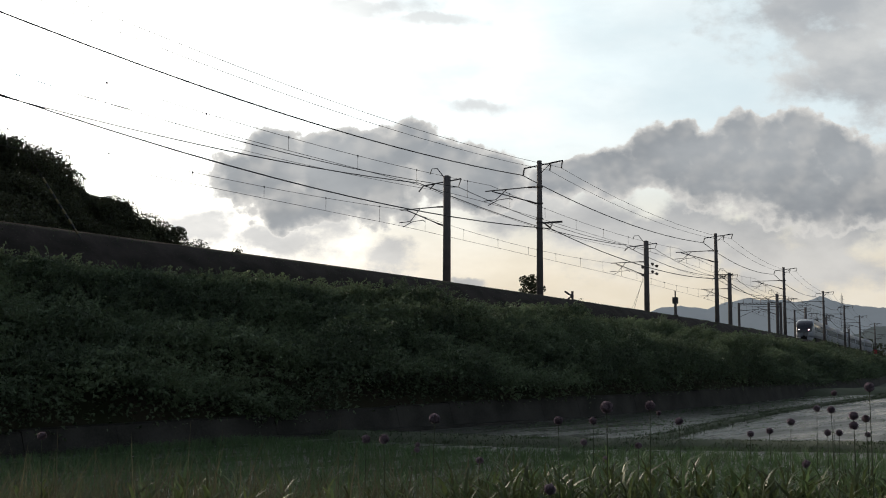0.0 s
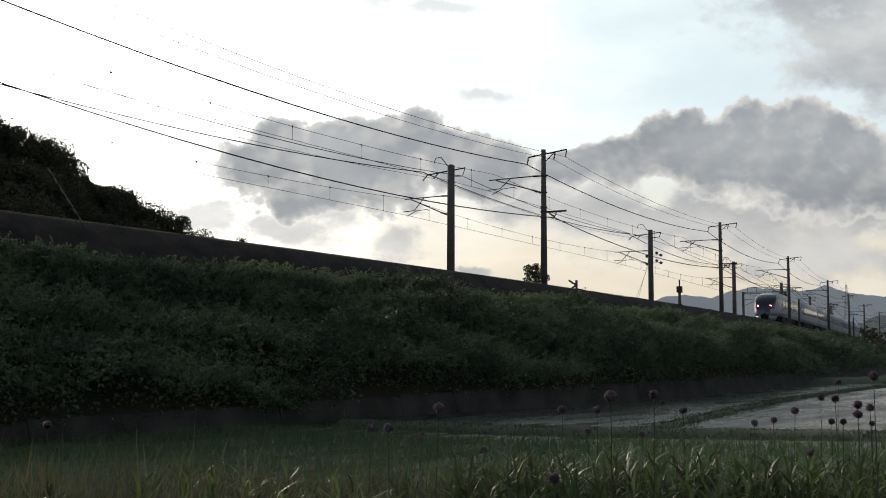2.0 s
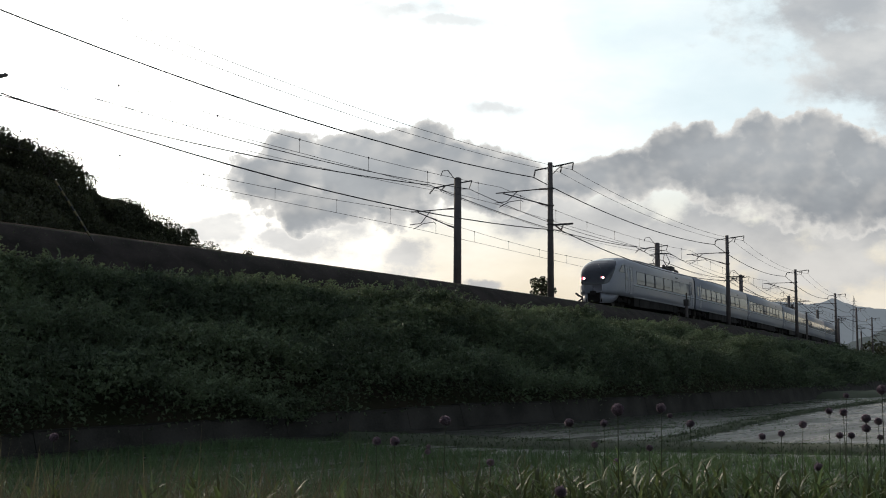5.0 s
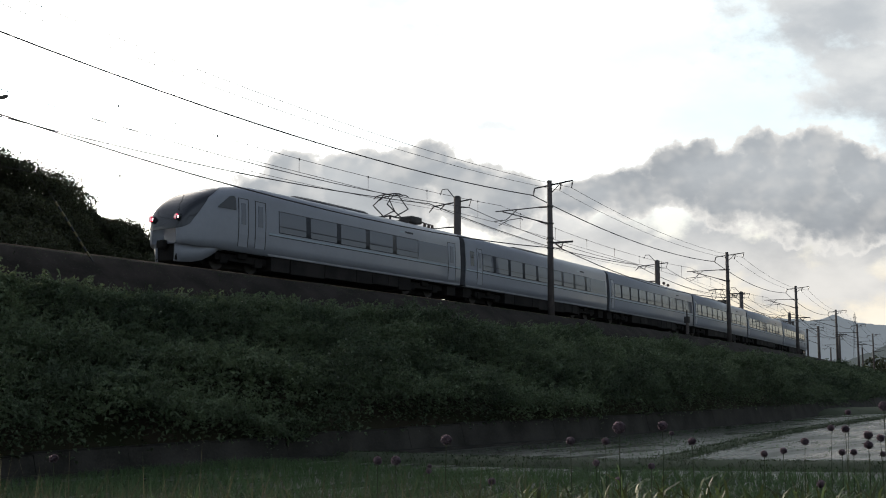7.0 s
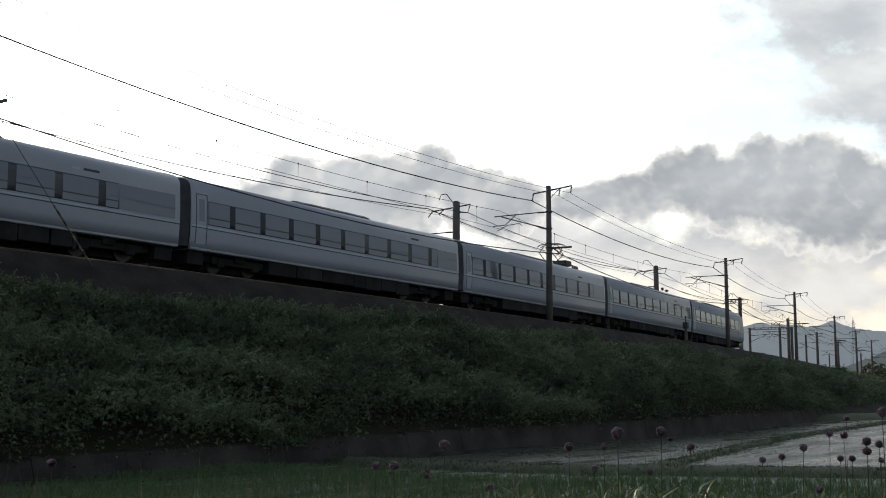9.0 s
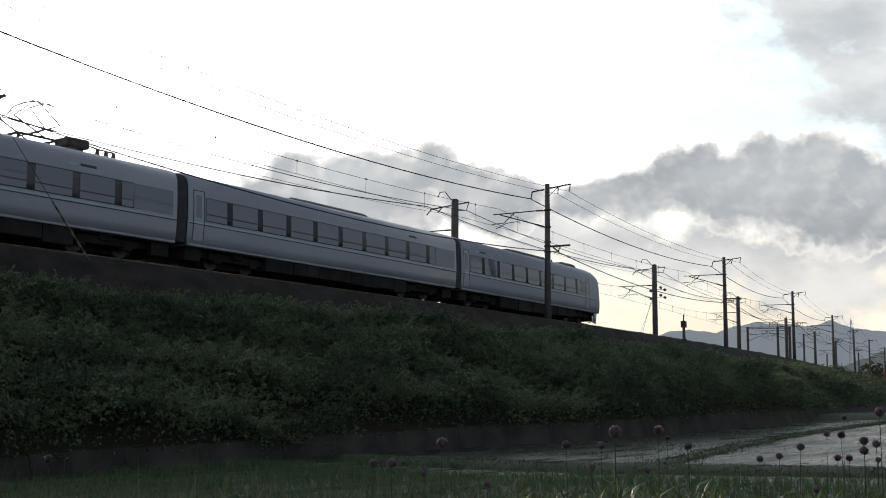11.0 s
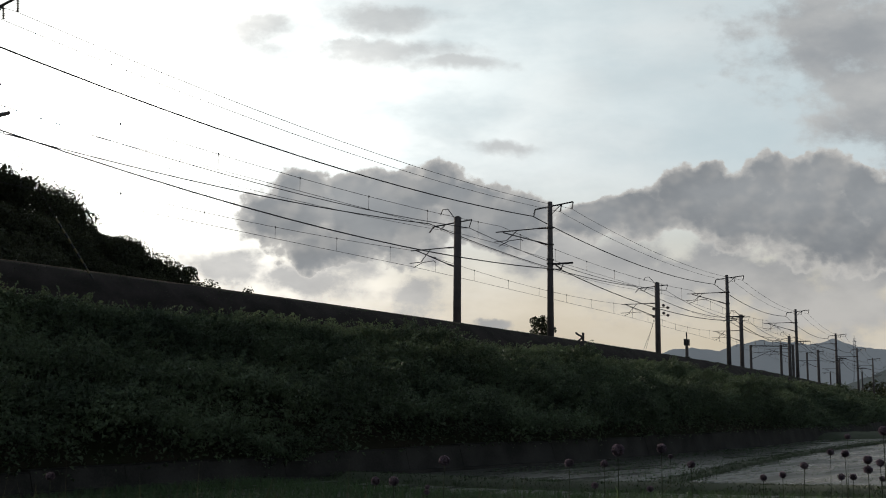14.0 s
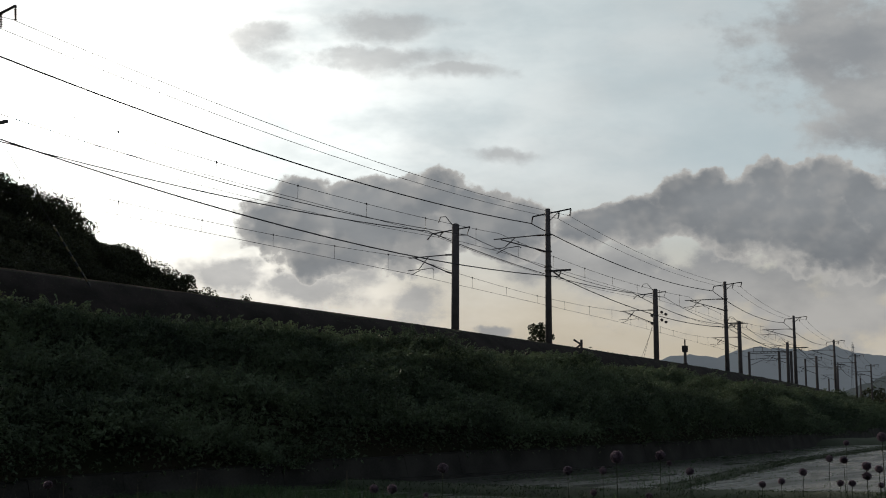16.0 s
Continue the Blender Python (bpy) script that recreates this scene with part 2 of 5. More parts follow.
def sky_material():
    m = bpy.data.materials.new("evening_clouds")
    m.use_nodes = True
    nt = m.node_tree
    n, l = nt.nodes, nt.links
    n.remove(n["Principled BSDF"])

    def math_node(op, a, b=None, c=None, clamp=False):
        q = n.new("ShaderNodeMath")
        q.operation, q.use_clamp = op, clamp
        for i, v in enumerate((a, b, c)):
            if v is None:
                continue
            if isinstance(v, (int, float)):
                q.inputs[i].default_value = v
            else:
                l.new(v, q.inputs[i])
        return q.outputs[0]

    def smooth(v, lo, hi):
        q = n.new("ShaderNodeMapRange")
        q.interpolation_type = "SMOOTHSTEP"
        q.inputs[1].default_value, q.inputs[2].default_value = lo, hi
        l.new(v, q.inputs[0])
        return q.outputs[0]

    def mix(f, a, b):
        q = n.new("ShaderNodeMix")
        q.data_type = "RGBA"
        for i, v in ((0, f), (6, a), (7, b)):
            if isinstance(v, tuple):
                q.inputs[i].default_value = (*v, 1)
            elif isinstance(v, (int, float)):
                q.inputs[i].default_value = v
            else:
                l.new(v, q.inputs[i])
        return q.outputs[2]

    co = n.new("ShaderNodeTexCoord")
    sc = n.new("ShaderNodeVectorMath")
    sc.operation = "SCALE"
    sc.inputs[3].default_value = 1 / PX / 100
    l.new(co.outputs["Object"], sc.inputs[0])

    def noise_of(scale, detail, rough=0.55, stretch=(1, 1, 1), seed=0.0):
        mp = n.new("ShaderNodeMapping")
        mp.inputs["Scale"].default_value = stretch
        mp.inputs["Location"].default_value = (seed, seed * 1.7, seed * 0.3)
        l.new(sc.outputs[0], mp.inputs[0])
        q = n.new("ShaderNodeTexNoise")
        q.inputs["Scale"].default_value, q.inputs["Detail"].default_value, q.inputs["Roughness"].default_value = scale, detail, rough
        l.new(mp.outputs[0], q.inputs["Vector"])
        return q

    warp = noise_of(1.1, 8, 0.6)
    wsub = n.new("ShaderNodeVectorMath")
    wsub.operation = "SUBTRACT"
    wsub.inputs[1].default_value = (0.5, 0.5, 0.5)
    l.new(warp.outputs["Color"], wsub.inputs[0])
    wmul = n.new("ShaderNodeVectorMath")
    wmul.operation = "MULTIPLY"
    wmul.inputs[1].default_value = (0.8, 0.55, 0)
    l.new(wsub.outputs[0], wmul.inputs[0])
    wadd = n.new("ShaderNodeVectorMath")
    l.new(sc.outputs[0], wadd.inputs[0])
    l.new(wmul.outputs[0], wadd.inputs[1])
    sep = n.new("ShaderNodeSeparateXYZ")
    l.new(wadd.outputs[0], sep.inputs[0])
    raw = n.new("ShaderNodeSeparateXYZ")
    l.new(sc.outputs[0], raw.inputs[0])

    def ellipse(cx, cy, rx, ry):
        """1 in the middle, 0 on the rim and below outside; hundredths, y down from the middle of the view."""
        dx = math_node("MULTIPLY_ADD", sep.outputs[0], 1 / rx, -(cx - 7.84) / rx)
        dy = math_node("MULTIPLY_ADD", sep.outputs[1], 1 / ry, -(4.41 - cy) / ry)
        dy = math_node("MULTIPLY_ADD", math_node("MINIMUM", dy, 0.0), -0.42, dy)  # flat, frayed undersides
        r2 = math_node("MULTIPLY_ADD", dy, dy, math_node("MULTIPLY", dx, dx))
        return math_node("SUBTRACT", 1.0, math_node("SQRT", r2))

    def cloud(ellipses, merge):
        best = None
        for e in ellipses:
            q = ellipse(*e)
            best = q if best is None else math_node("SMOOTH_MAX", best, q, merge)
        return best

    heavy = cloud(CLOUDS_HEAVY, 0.45)
    soft = cloud(CLOUDS_SOFT, 0.12)
    fine = noise_of(0.9, 9, 0.62, (1, 1.5, 1), 3.1)
    fn = math_node("SUBTRACT", fine.outputs[0], 0.5)
    crisp = noise_of(2.4, 8, 0.6, (1, 1.15, 1), 1.3)
    d1 = math_node("MULTIPLY_ADD", fn, 1.1, heavy)
    d1 = math_node("MULTIPLY_ADD", math_node("SUBTRACT", crisp.outputs[0], 0.5), 0.45, d1)
    d2 = math_node("MULTIPLY_ADD", fn, 2.2, soft)
    # rounded heaps along the rims
    for size, strength in ((2.3, 0.30), (5.5, 0.20)):
        vor = n.new("ShaderNodeTexVoronoi")
        vor.feature = "SMOOTH_F1"
        vor.inputs["Scale"].default_value, vor.inputs["Smoothness"].default_value = size, 0.25
        l.new(wadd.outputs[0], vor.inputs["Vector"])
        d1 = math_node("MULTIPLY_ADD", math_node("SUBTRACT", 0.42, vor.outputs["Distance"]), strength, d1)
    d1 = math_node("ADD", d1, 0.06)
    m1 = smooth(d1, -0.03, 0.16)
    m3 = smooth(math_node("MULTIPLY_ADD", fn, 2.0, cloud(CLOUDS_THIN, 0.12)), -0.1, 0.8)
    m2 = smooth(d2, -0.1, 0.6)
    # clear sky: white round the sun, blue away from it, cream towards the horizon
    gx = math_node("MULTIPLY_ADD", raw.outputs[0], 1 / 10.5, (7.84 - 0.2) / 10.5)
    gy = math_node("MULTIPLY_ADD", raw.outputs[1], 1 / 7.0, -(4.41 - 1.6) / 7.0)
    gr = math_node("SQRT", math_node("MULTIPLY_ADD", gy, gy, math_node("MULTIPLY", gx, gx)))
    glare = math_node("EXPONENT", math_node("MULTIPLY", math_node("POWER", gr, 0.8), -4.2))
    haze = noise_of(0.6, 5, 0.55, (0.7, 1.5, 1), 6.2)
    glare = math_node("MULTIPLY", glare, math_node("MULTIPLY_ADD", smooth(haze.outputs[0], 0.3, 0.72), 0.9, 0.55))
    low = smooth(raw.outputs[1], 2.2, -1.2)
    clear = mix(low, (0.65, 0.77, 0.82), (0.72, 0.635, 0.49))
    veil = noise_of(0.45, 6, 0.55, (0.6, 1.6, 1), 2.3)
    clear = mix(math_node("MULTIPLY", smooth(veil.outputs[0], 0.35, 0.8), 0.4), clear, (0.93, 0.94, 0.93))
    body = noise_of(0.55, 6, 0.55, (0.8, 1.5, 1), 5.5)
    lit = noise_of(0.85, 3.5, 0.5, (1, 1.2, 1), 5.5)
    base_n = noise_of(0.85, 3.5, 0.5, (1, 1.2, 1), 5.5)
    toward = n.new("ShaderNodeVectorMath")
    toward.inputs[1].default_value = (-0.16, 0.14, 0)
    l.new(lit.inputs["Vector"].links[0].from_socket, toward.inputs[0])
    l.new(toward.outputs[0], lit.inputs["Vector"])
    relief = smooth(math_node("SUBTRACT", base_n.outputs[0], lit.outputs[0]), -0.06, 0.14)
    dark = mix(smooth(body.outputs[0], 0.3, 0.72), (0.255, 0.275, 0.30), (0.38, 0.40, 0.42))
    dark = mix(math_node("MULTIPLY", relief, 0.42), dark, (0.62, 0.60, 0.57))
    rim = smooth(d1, -0.05, 0.5)
    heavy_col = mix(rim, (0.72, 0.70, 0.665), dark)
    soft_col = mix(smooth(body.outputs[0], 0.3, 0.7), (0.35, 0.365, 0.39), (0.62, 0.615, 0.605))
    col = mix(math_node("MULTIPLY", m3, 0.6), clear, (0.46, 0.46, 0.47))
    col = mix(math_node("MULTIPLY", m2, 0.85), col, soft_col)
    col = mix(math_node("MULTIPLY", m1, 0.96), col, heavy_col)
    add = n.new("ShaderNodeMix")
    add.data_type, add.blend_type = "RGBA", "ADD"
    add.inputs[0].default_value = 1.0
    l.new(col, add.inputs[6])
    shade = math_node("MAXIMUM", math_node("MULTIPLY", m1, 0.93), math_node("MAXIMUM", math_node("MULTIPLY", m2, 0.7), math_node("MULTIPLY", m3, 0.5)))
    near_sun = smooth(gr, 0.12, 0.42)
    keep = math_node("SUBTRACT", 1.0, math_node("MULTIPLY", shade, near_sun))
    glare = math_node("MULTIPLY", glare, keep)
    g = n.new("ShaderNodeMix")
    g.data_type, g.blend_type = "RGBA", "MULTIPLY"
    g.inputs[0].default_value = 1.0
    g.inputs[7].default_value = (11.0, 10.5, 9.6, 1)
    l.new(glare, g.inputs[6])
    l.new(g.outputs[2], add.inputs[7])
    em = n.new("ShaderNodeEmission")
    em.inputs["Strength"].default_value = 1.0
    l.new(add.outputs[2], em.inputs["Color"])
    l.new(em.outputs[0], n["Material Output"].inputs["Surface"])
    return m


# middle x, middle y, half width, half height, in hundredths of the view's thousandths
CLOUDS_HEAVY = [(5.3, 3.0, 0.75, 0.42), (6.2, 3.1, 0.9, 0.42), (7.0, 2.95, 0.6, 0.36), (7.55, 2.85, 0.55, 0.40), (8.2, 3.15, 0.8, 0.38), (9.0, 3.35, 0.8, 0.32),
                (5.0, 3.45, 0.95, 0.42), (6.6, 3.55, 1.6, 0.5), (4.6, 3.35, 0.5, 0.33), (8.6, 3.6, 1.0, 0.34), (5.6, 3.98, 0.9, 0.28), 
                (10.3, 3.45, 0.7, 0.26), (10.9, 3.3, 0.55, 0.25), (11.3, 3.4, 0.75, 0.3),
                (11.95, 2.75, 0.42, 0.36), (12.4, 2.7, 0.42, 0.35), (12.1, 3.1, 0.95, 0.36),
                (13.0, 3.0, 0.8, 0.42), (13.5, 2.65, 0.5, 0.42), (14.0, 2.7, 0.45, 0.38), (14.5, 2.6, 0.5, 0.38), (15.0, 2.85, 0.55, 0.4), (15.6, 3.1, 0.7, 0.45),
                (13.9, 3.2, 1.5, 0.6), (14.6, 3.7, 1.4, 0.45), (15.8, 3.7, 0.9, 0.42), (12.9, 3.5, 1.0, 0.32), (16.6, 3.3, 1.1, 0.6)]
CLOUDS_SOFT = [(3.8, 4.28, 0.85, 0.3), (5.3, 4.62, 1.1, 0.3), (7.2, 4.8, 0.7, 0.27), (6.1, 4.28, 0.8, 0.26), (12.4, 4.1, 0.75, 0.42), (13.7, 4.76, 1.15, 0.36), (12.9, 4.58, 1.0, 0.3),
               (15.4, 0.1, 3.0, 1.1), (15.3, 1.2, 1.8, 0.75), (16.0, 1.8, 1.3, 0.5), (10.7, 4.1, 1.3, 0.6), (9.7, 3.85, 1.3, 0.45), (12.4, 4.5, 1.6, 0.45), (15.3, 4.35, 0.9, 0.22),
               (14.6, 5.0, 1.8, 0.45), (15.2, 4.3, 1.5, 0.5), (8.65, 5.35, 0.35, 0.12), (13.6, 4.4, 1.0, 0.3)]
CLOUDS_THIN = [(4.4, 0.1, 0.9, 0.18), (6.5, 0.5, 2.3, 0.2), (7.9, 0.72, 1.1, 0.14), (6.7, -0.1, 1.6, 0.22), (5.9, 0.42, 0.6, 0.1), (8.8, 2.2, 0.8, 0.13)]


def build_sky():
    me = bpy.data.meshes.new("sky_backdrop")
    vs, fs = [], []
    nx, ny = 24, 14
    x0, x1, y0, y1 = -850 * PX, 1250 * PX, -420 * PX, 800 * PX
    for j in range(ny + 1):
        for i in range(nx + 1):
            vs.append((x0 + (x1 - x0) * i / nx, y0 + (y1 - y0) * j / ny, 0.0))
    for j in range(ny):
        for i in range(nx):
            a = j * (nx + 1) + i
            fs.append((a, a + 1, a + nx + 2, a + nx + 1))
    me.from_pydata(vs, [], fs)
    me.materials.append(sky_material())
    ob = new("backdrop", me)
    tagged(ob, "evening sky with grey cumulus clouds before a pale glow", "sky", kind="structure")
    return ob


backdrop = build_sky()
SKY_TURN = pose(0, 0, 0, 96.968, 0.044, -52.398)


def ridge(name, dist, az0, az1, profile, color, label, seed, depth=500.0):
    """A far range of hills: azimuth in degrees from the line's direction, heights in degrees of elevation."""
    vs, fs = [], []
    n = 160
    for i in range(n + 1):
        az = az0 + (az1 - az0) * i / n
        el = np.interp(az, [a for a, _ in profile], [e for _, e in profile])
        el += 0.10 * noise.noise(Vector((az * 1.7, seed, 0))) + 0.05 * noise.noise(Vector((az * 6, seed, 3)))
        c, s = math.cos(radians(az)), math.sin(radians(az))
        h = dist * math.tan(radians(max(el, 0.05)))
        vs += [(c * dist, s * dist, 1.6 + h), (c * (dist - depth * 0.3), s * (dist - depth * 0.3), 1.6 + h * 0.55), (c * (dist - depth), s * (dist - depth), -2.0), (c * (dist + depth), s * (dist + depth), -2.0)]
    for i in range(n):
        a, b = 4 * i, 4 * i + 4
        fs += [(a + 1, b + 1, b, a), (a + 2, b + 2, b + 1, a + 1), (a, b, b + 3, a + 3)]
    # air haze is painted in: blue-grey colour plus a glow of its own
    m = mat(name + "_painted_haze", color, tuple(c * 0.88 for c in color), scale=0.004, fine=0.03, rough=1.0, spec=0.0)
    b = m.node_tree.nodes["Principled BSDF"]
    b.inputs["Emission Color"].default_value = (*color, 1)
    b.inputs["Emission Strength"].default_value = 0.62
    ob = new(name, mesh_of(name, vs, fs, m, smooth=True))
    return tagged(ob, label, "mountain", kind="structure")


# both colours already hold the haze of distance
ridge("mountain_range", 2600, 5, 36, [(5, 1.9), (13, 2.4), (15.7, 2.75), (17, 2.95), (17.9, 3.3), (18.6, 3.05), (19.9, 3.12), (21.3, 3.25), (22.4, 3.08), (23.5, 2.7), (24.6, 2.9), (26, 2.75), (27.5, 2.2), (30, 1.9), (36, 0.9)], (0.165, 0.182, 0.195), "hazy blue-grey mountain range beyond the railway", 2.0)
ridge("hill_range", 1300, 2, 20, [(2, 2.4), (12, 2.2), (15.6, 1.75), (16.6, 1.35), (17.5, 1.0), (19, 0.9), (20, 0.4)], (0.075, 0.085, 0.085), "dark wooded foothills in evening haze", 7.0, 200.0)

# ---- ground, bank, wall ----
ground = new("ground", mesh_of("ground", [(-4500, -4500, FIELD_Z - 0.06), (4500, -4500, FIELD_Z - 0.06), (4500, 4500, FIELD_Z - 0.06), (-4500, 4500, FIELD_Z - 0.06)], [(0, 1, 2, 3)], M_GROUND))
tagged(ground, "flat dark green valley floor of fields", "ground", kind="structure")


def sweep(name, profile, material, s0, s1, ds, rough=0.0, smooth=False):
    """A strip along the line: profile(s) gives (offset, height, is_world_height) rows."""
    vs, fs = [], []
    ss = np.arange(s0, s1 + ds / 2, ds)
    m = 0
    for s in ss:
        pr = profile(float(s))
        m = len(pr)
        for j, (o, z, absolute) in enumerate(pr):
            p = along(float(s), o)
            zz = z if absolute else p.z + z
            if rough and 0 < j < m - 1:
                zz += rough * noise.noise(Vector((p.x * 0.6, p.y * 0.6, 1.0 + j)))
            vs.append((p.x, p.y, zz))
    for i in range(len(ss) - 1):
        for j in range(m - 1):
            a = i * m + j
            fs.append((a, a + m, a + m + 1, a + 1))
    return new(name, mesh_of(name, vs, fs, material, smooth))


SHOULDER, SHOULDER_DZ = -4.3, -0.62
VEG_EDGE, VEG_DZ = -5.9, -1.85


def bank_profile(s):
    w = wall_off(s)
    zt = rail_z(s) + VEG_DZ
    wt = wall_top(s)
    rows = [(w + 0.30, wt - 0.05, True)]
    for k in range(1, 9):
        f = k / 8
        rows.append((w + 0.3 + (VEG_EDGE - w - 0.3) * f, wt + (zt - wt) * f + 0.35 * math.sin(f * math.pi) * 0.5, True))
    return rows


bank = tagged(sweep("bank_slope", bank_profile, M_SOIL, -90, 420, 2.0, 0.25, True), "steep railway embankment of dark overgrown soil", "embankment", kind="structure")


def top_profile(s):
    return [(VEG_EDGE - 0.1, VEG_DZ - 0.12, False), (-5.2, -1.35, False), (SHOULDER, SHOULDER_DZ, False), (-3.4, -0.58, False), (-2.6, -0.55, False), (4, -0.55, False), (10.5, -0.6, False), (13, -1.6, False), (22, FIELD_Z - 0.2, True)]


tagged(sweep("bank_top", top_profile, M_EARTH, -90, 420, 1.5, 0.10, True), "bare brown shoulder and crown of the embankment", "embankment", kind="structure")

for k, centre in enumerate((0.0, 7.0)):
    def bed(s, c=centre):
        return [(c - 2.55, -0.6, False), (c - 1.75, -0.2, False), (c - 0.6, -0.19, False), (c + 0.6, -0.19, False), (c + 1.75, -0.2, False), (c + 2.55, -0.6, False)]
    tagged(sweep("ballast_bed", bed, M_BALLAST, -90, 420, 1.0, 0.06), "grey-brown crushed stone ballast bed", "ballast", kind="structure")
    for side in (-0.56, 0.56):
        def rail(s, c=centre + side):
            return [(c - 0.06, -0.17, False), (c - 0.034, -0.03, False), (c - 0.034, 0.0, False), (c + 0.034, 0.0, False), (c + 0.034, -0.03, False), (c + 0.06, -0.17, False)]
        tagged(sweep("rail", rail, M_RAIL, -90, 420, 2.0), "worn steel rail with a rusty web", "rail", kind="structure")



retaining_wall = tagged(new("retaining_wall"), "low grey weathered concrete retaining wall of cast panels", "wall", kind="structure")
PANEL = 2.4
for i in range(92):
    s0 = -20 + i * PANEL
    vs = []
    lift = 0.02 * math.sin(i * 2.3) + 0.015 * math.sin(i * 5.1)
    for s in (s0 + 0.006, s0 + PANEL - 0.006):
        w = wall_off(s)
        for o, z in ((-0.32, FIELD_Z - 0.35), (-0.02, wall_top(s) + lift), (0.05, wall_top(s) + 0.03 + lift), (0.32, wall_top(s) + 0.03 + lift), (0.32, FIELD_Z - 0.35)):
            p = along(s, w + o)
            vs.append((p.x, p.y, z))
    fs = [(k, k + 1, k + 6, k + 5) for k in range(4)] + [(0, 5, 9, 4), (4, 3, 2, 1, 0), (5, 6, 7, 8, 9)]
    ob = new("panel", mesh_of("panel", vs, [f[::-1] for f in fs], M_CONCRETE))
    ob.parent = retaining_wall


def kerb_profile(s):
    w = wall_off(s) - 0.42
    return [(w - 0.16, FIELD_Z - 0.2, True), (w - 0.15, FIELD_Z + 0.09, True), (w + 0.05, FIELD_Z + 0.10, True), (w + 0.06, FIELD_Z - 0.2, True)]


tagged(sweep("kerb", kerb_profile, M_CONCRETE, -20, 34, 1.5), "thin pale concrete edge of a field ditch", "kerb", kind="structure")


# ---- train ----
JOINT_7, SPEED, CAR = 48.5136, 20.6378, 20.6
HALF_W = 1.45
ROOF, SILL = 3.82, 0.78


def side_y(z, w=HALF_W):
    """Half the width of the body at a height over the rail."""
    return w * float(np.interp(z, [0.8, 1.2, 1.6, 2.2, 2.8, 3.0], [0.955, 0.985, 1.0, 0.997, 0.975, 0.955]))


def ring(w, h, zb, n_arc=9):
    """The outline of the body, from the bottom near side over the roof to the bottom far side."""
    zs = zb + (h - zb) * 0.77
    half = []
    for z in (zb, zb + (zs - zb) * 0.2, zb + (zs - zb) * 0.45, zb + (zs - zb) * 0.72, zs):
        f = (z - zb) / max(0.01, h - zb)
        half.append((-side_y(SILL + f * (ROOF - SILL), w), z))
    ws = -half[-1][0]
    for k in range(1, n_arc + 1):
        a = k / n_arc * math.pi / 2
        half.append((-ws * math.cos(a) ** 0.66, zs + (h - zs) * math.sin(a) ** 0.72))
    return half + [(-y, z) for y, z in half[-2::-1]]


def loft(bm, stations, cap0=True, cap1=True):
    """stations: (x, outline)."""
    rows = [[bm.verts.new((x, y, z)) for y, z in o] for x, o in stations]
    m = len(rows[0])
    for a, b in zip(rows, rows[1:]):
        for j in range(m):
            k = (j + 1) % m
            bm.faces.new((a[j], a[k], b[k], b[j]))
    if cap0:
        bm.faces.new(rows[0])
    if cap1:
        bm.faces.new(rows[-1][::-1])
    return rows


NOSE_TOP = ([0.0, 0.05, 0.12, 0.3, 0.45, 0.65, 0.9, 1.2, 1.8, 2.4, 2.9, 3.5, 4.3], [1.62, 1.84, 2.05, 2.38, 2.57, 2.76, 2.95, 3.13, 3.39, 3.55, 3.65, 3.76, ROOF])
NOSE_W = ([0.0, 0.05, 0.12, 0.3, 0.6, 1.0, 1.6, 2.4], [0.70, 0.86, 0.97, 1.14, 1.28, 1.37, 1.43, 1.45])


def patch(bm, x0, x1, z0, z1, out, side, nz=4, nx=1):
    """A thin panel that follows the body's side."""
    g = {}
    for lay, o in ((0, out), (1, -0.03)):
        for i in range(nx + 1):
            for j in range(nz + 1):
                z = z0 + (z1 - z0) * j / nz
                g[lay, i, j] = bm.verts.new((x0 + (x1 - x0) * i / nx, side * (side_y(z) + o), z))
    def quad(a, b, c, d):
        bm.faces.new((a, b, c, d) if side < 0 else (d, c, b, a))
    for i in range(nx):
        for j in range(nz):
            quad(g[0, i, j], g[0, i + 1, j], g[0, i + 1, j + 1], g[0, i, j + 1])
        quad(g[1, i, 0], g[1, i + 1, 0], g[0, i + 1, 0], g[0, i, 0])
        quad(g[0, i, nz], g[0, i + 1, nz], g[1, i + 1, nz], g[1, i, nz])
    for j in range(nz):
        quad(g[1, 0, j], g[0, 0, j], g[0, 0, j + 1], g[1, 0, j + 1])
        quad(g[0, nx, j], g[1, nx, j], g[1, nx, j + 1], g[0, nx, j + 1])
    return bm


WIN_Z0, WIN_Z1 = 1.88, 2.80


def windows(car, start, pillars, end, blank=0.0, z0=WIN_Z0, z1=WIN_Z1, half=0.165):
    """A row of panes with dark pillars; blank: how far a closed panel goes on behind the last pane."""
    for side in (-1, 1):
        band = part("window_band", patch(BM(), start - 0.03, end + 0.03, z0 - 0.03, z1 + 0.03, 0.003, side), M_GREYBAND, car, "dark grey band between the windows", True)
        cuts = [start - half, *pillars, end + half]
        for a, b in zip(cuts, cuts[1:]):
            part("window", patch(BM(), a + half, b - half, z0, z1, 0.009, side), M_PANE, band)
            part("window_rail", patch(BM(), a + half, b - half, z0 + 0.25, z0 + 0.29, 0.013, side, 1), M_GREYBAND, band, "thin dark rail across the panes")
        part("window_header", patch(BM(), start - 0.03, end + 0.03, z1, z1 + 0.035, 0.012, side, 1), M_GREYBAND, band)
        if blank:
            part("blank_panel", patch(BM(), end + 0.07, end + blank, z0 - 0.02, z1 + 0.02, 0.007, side), M_PANE, car, "grey panel without window")


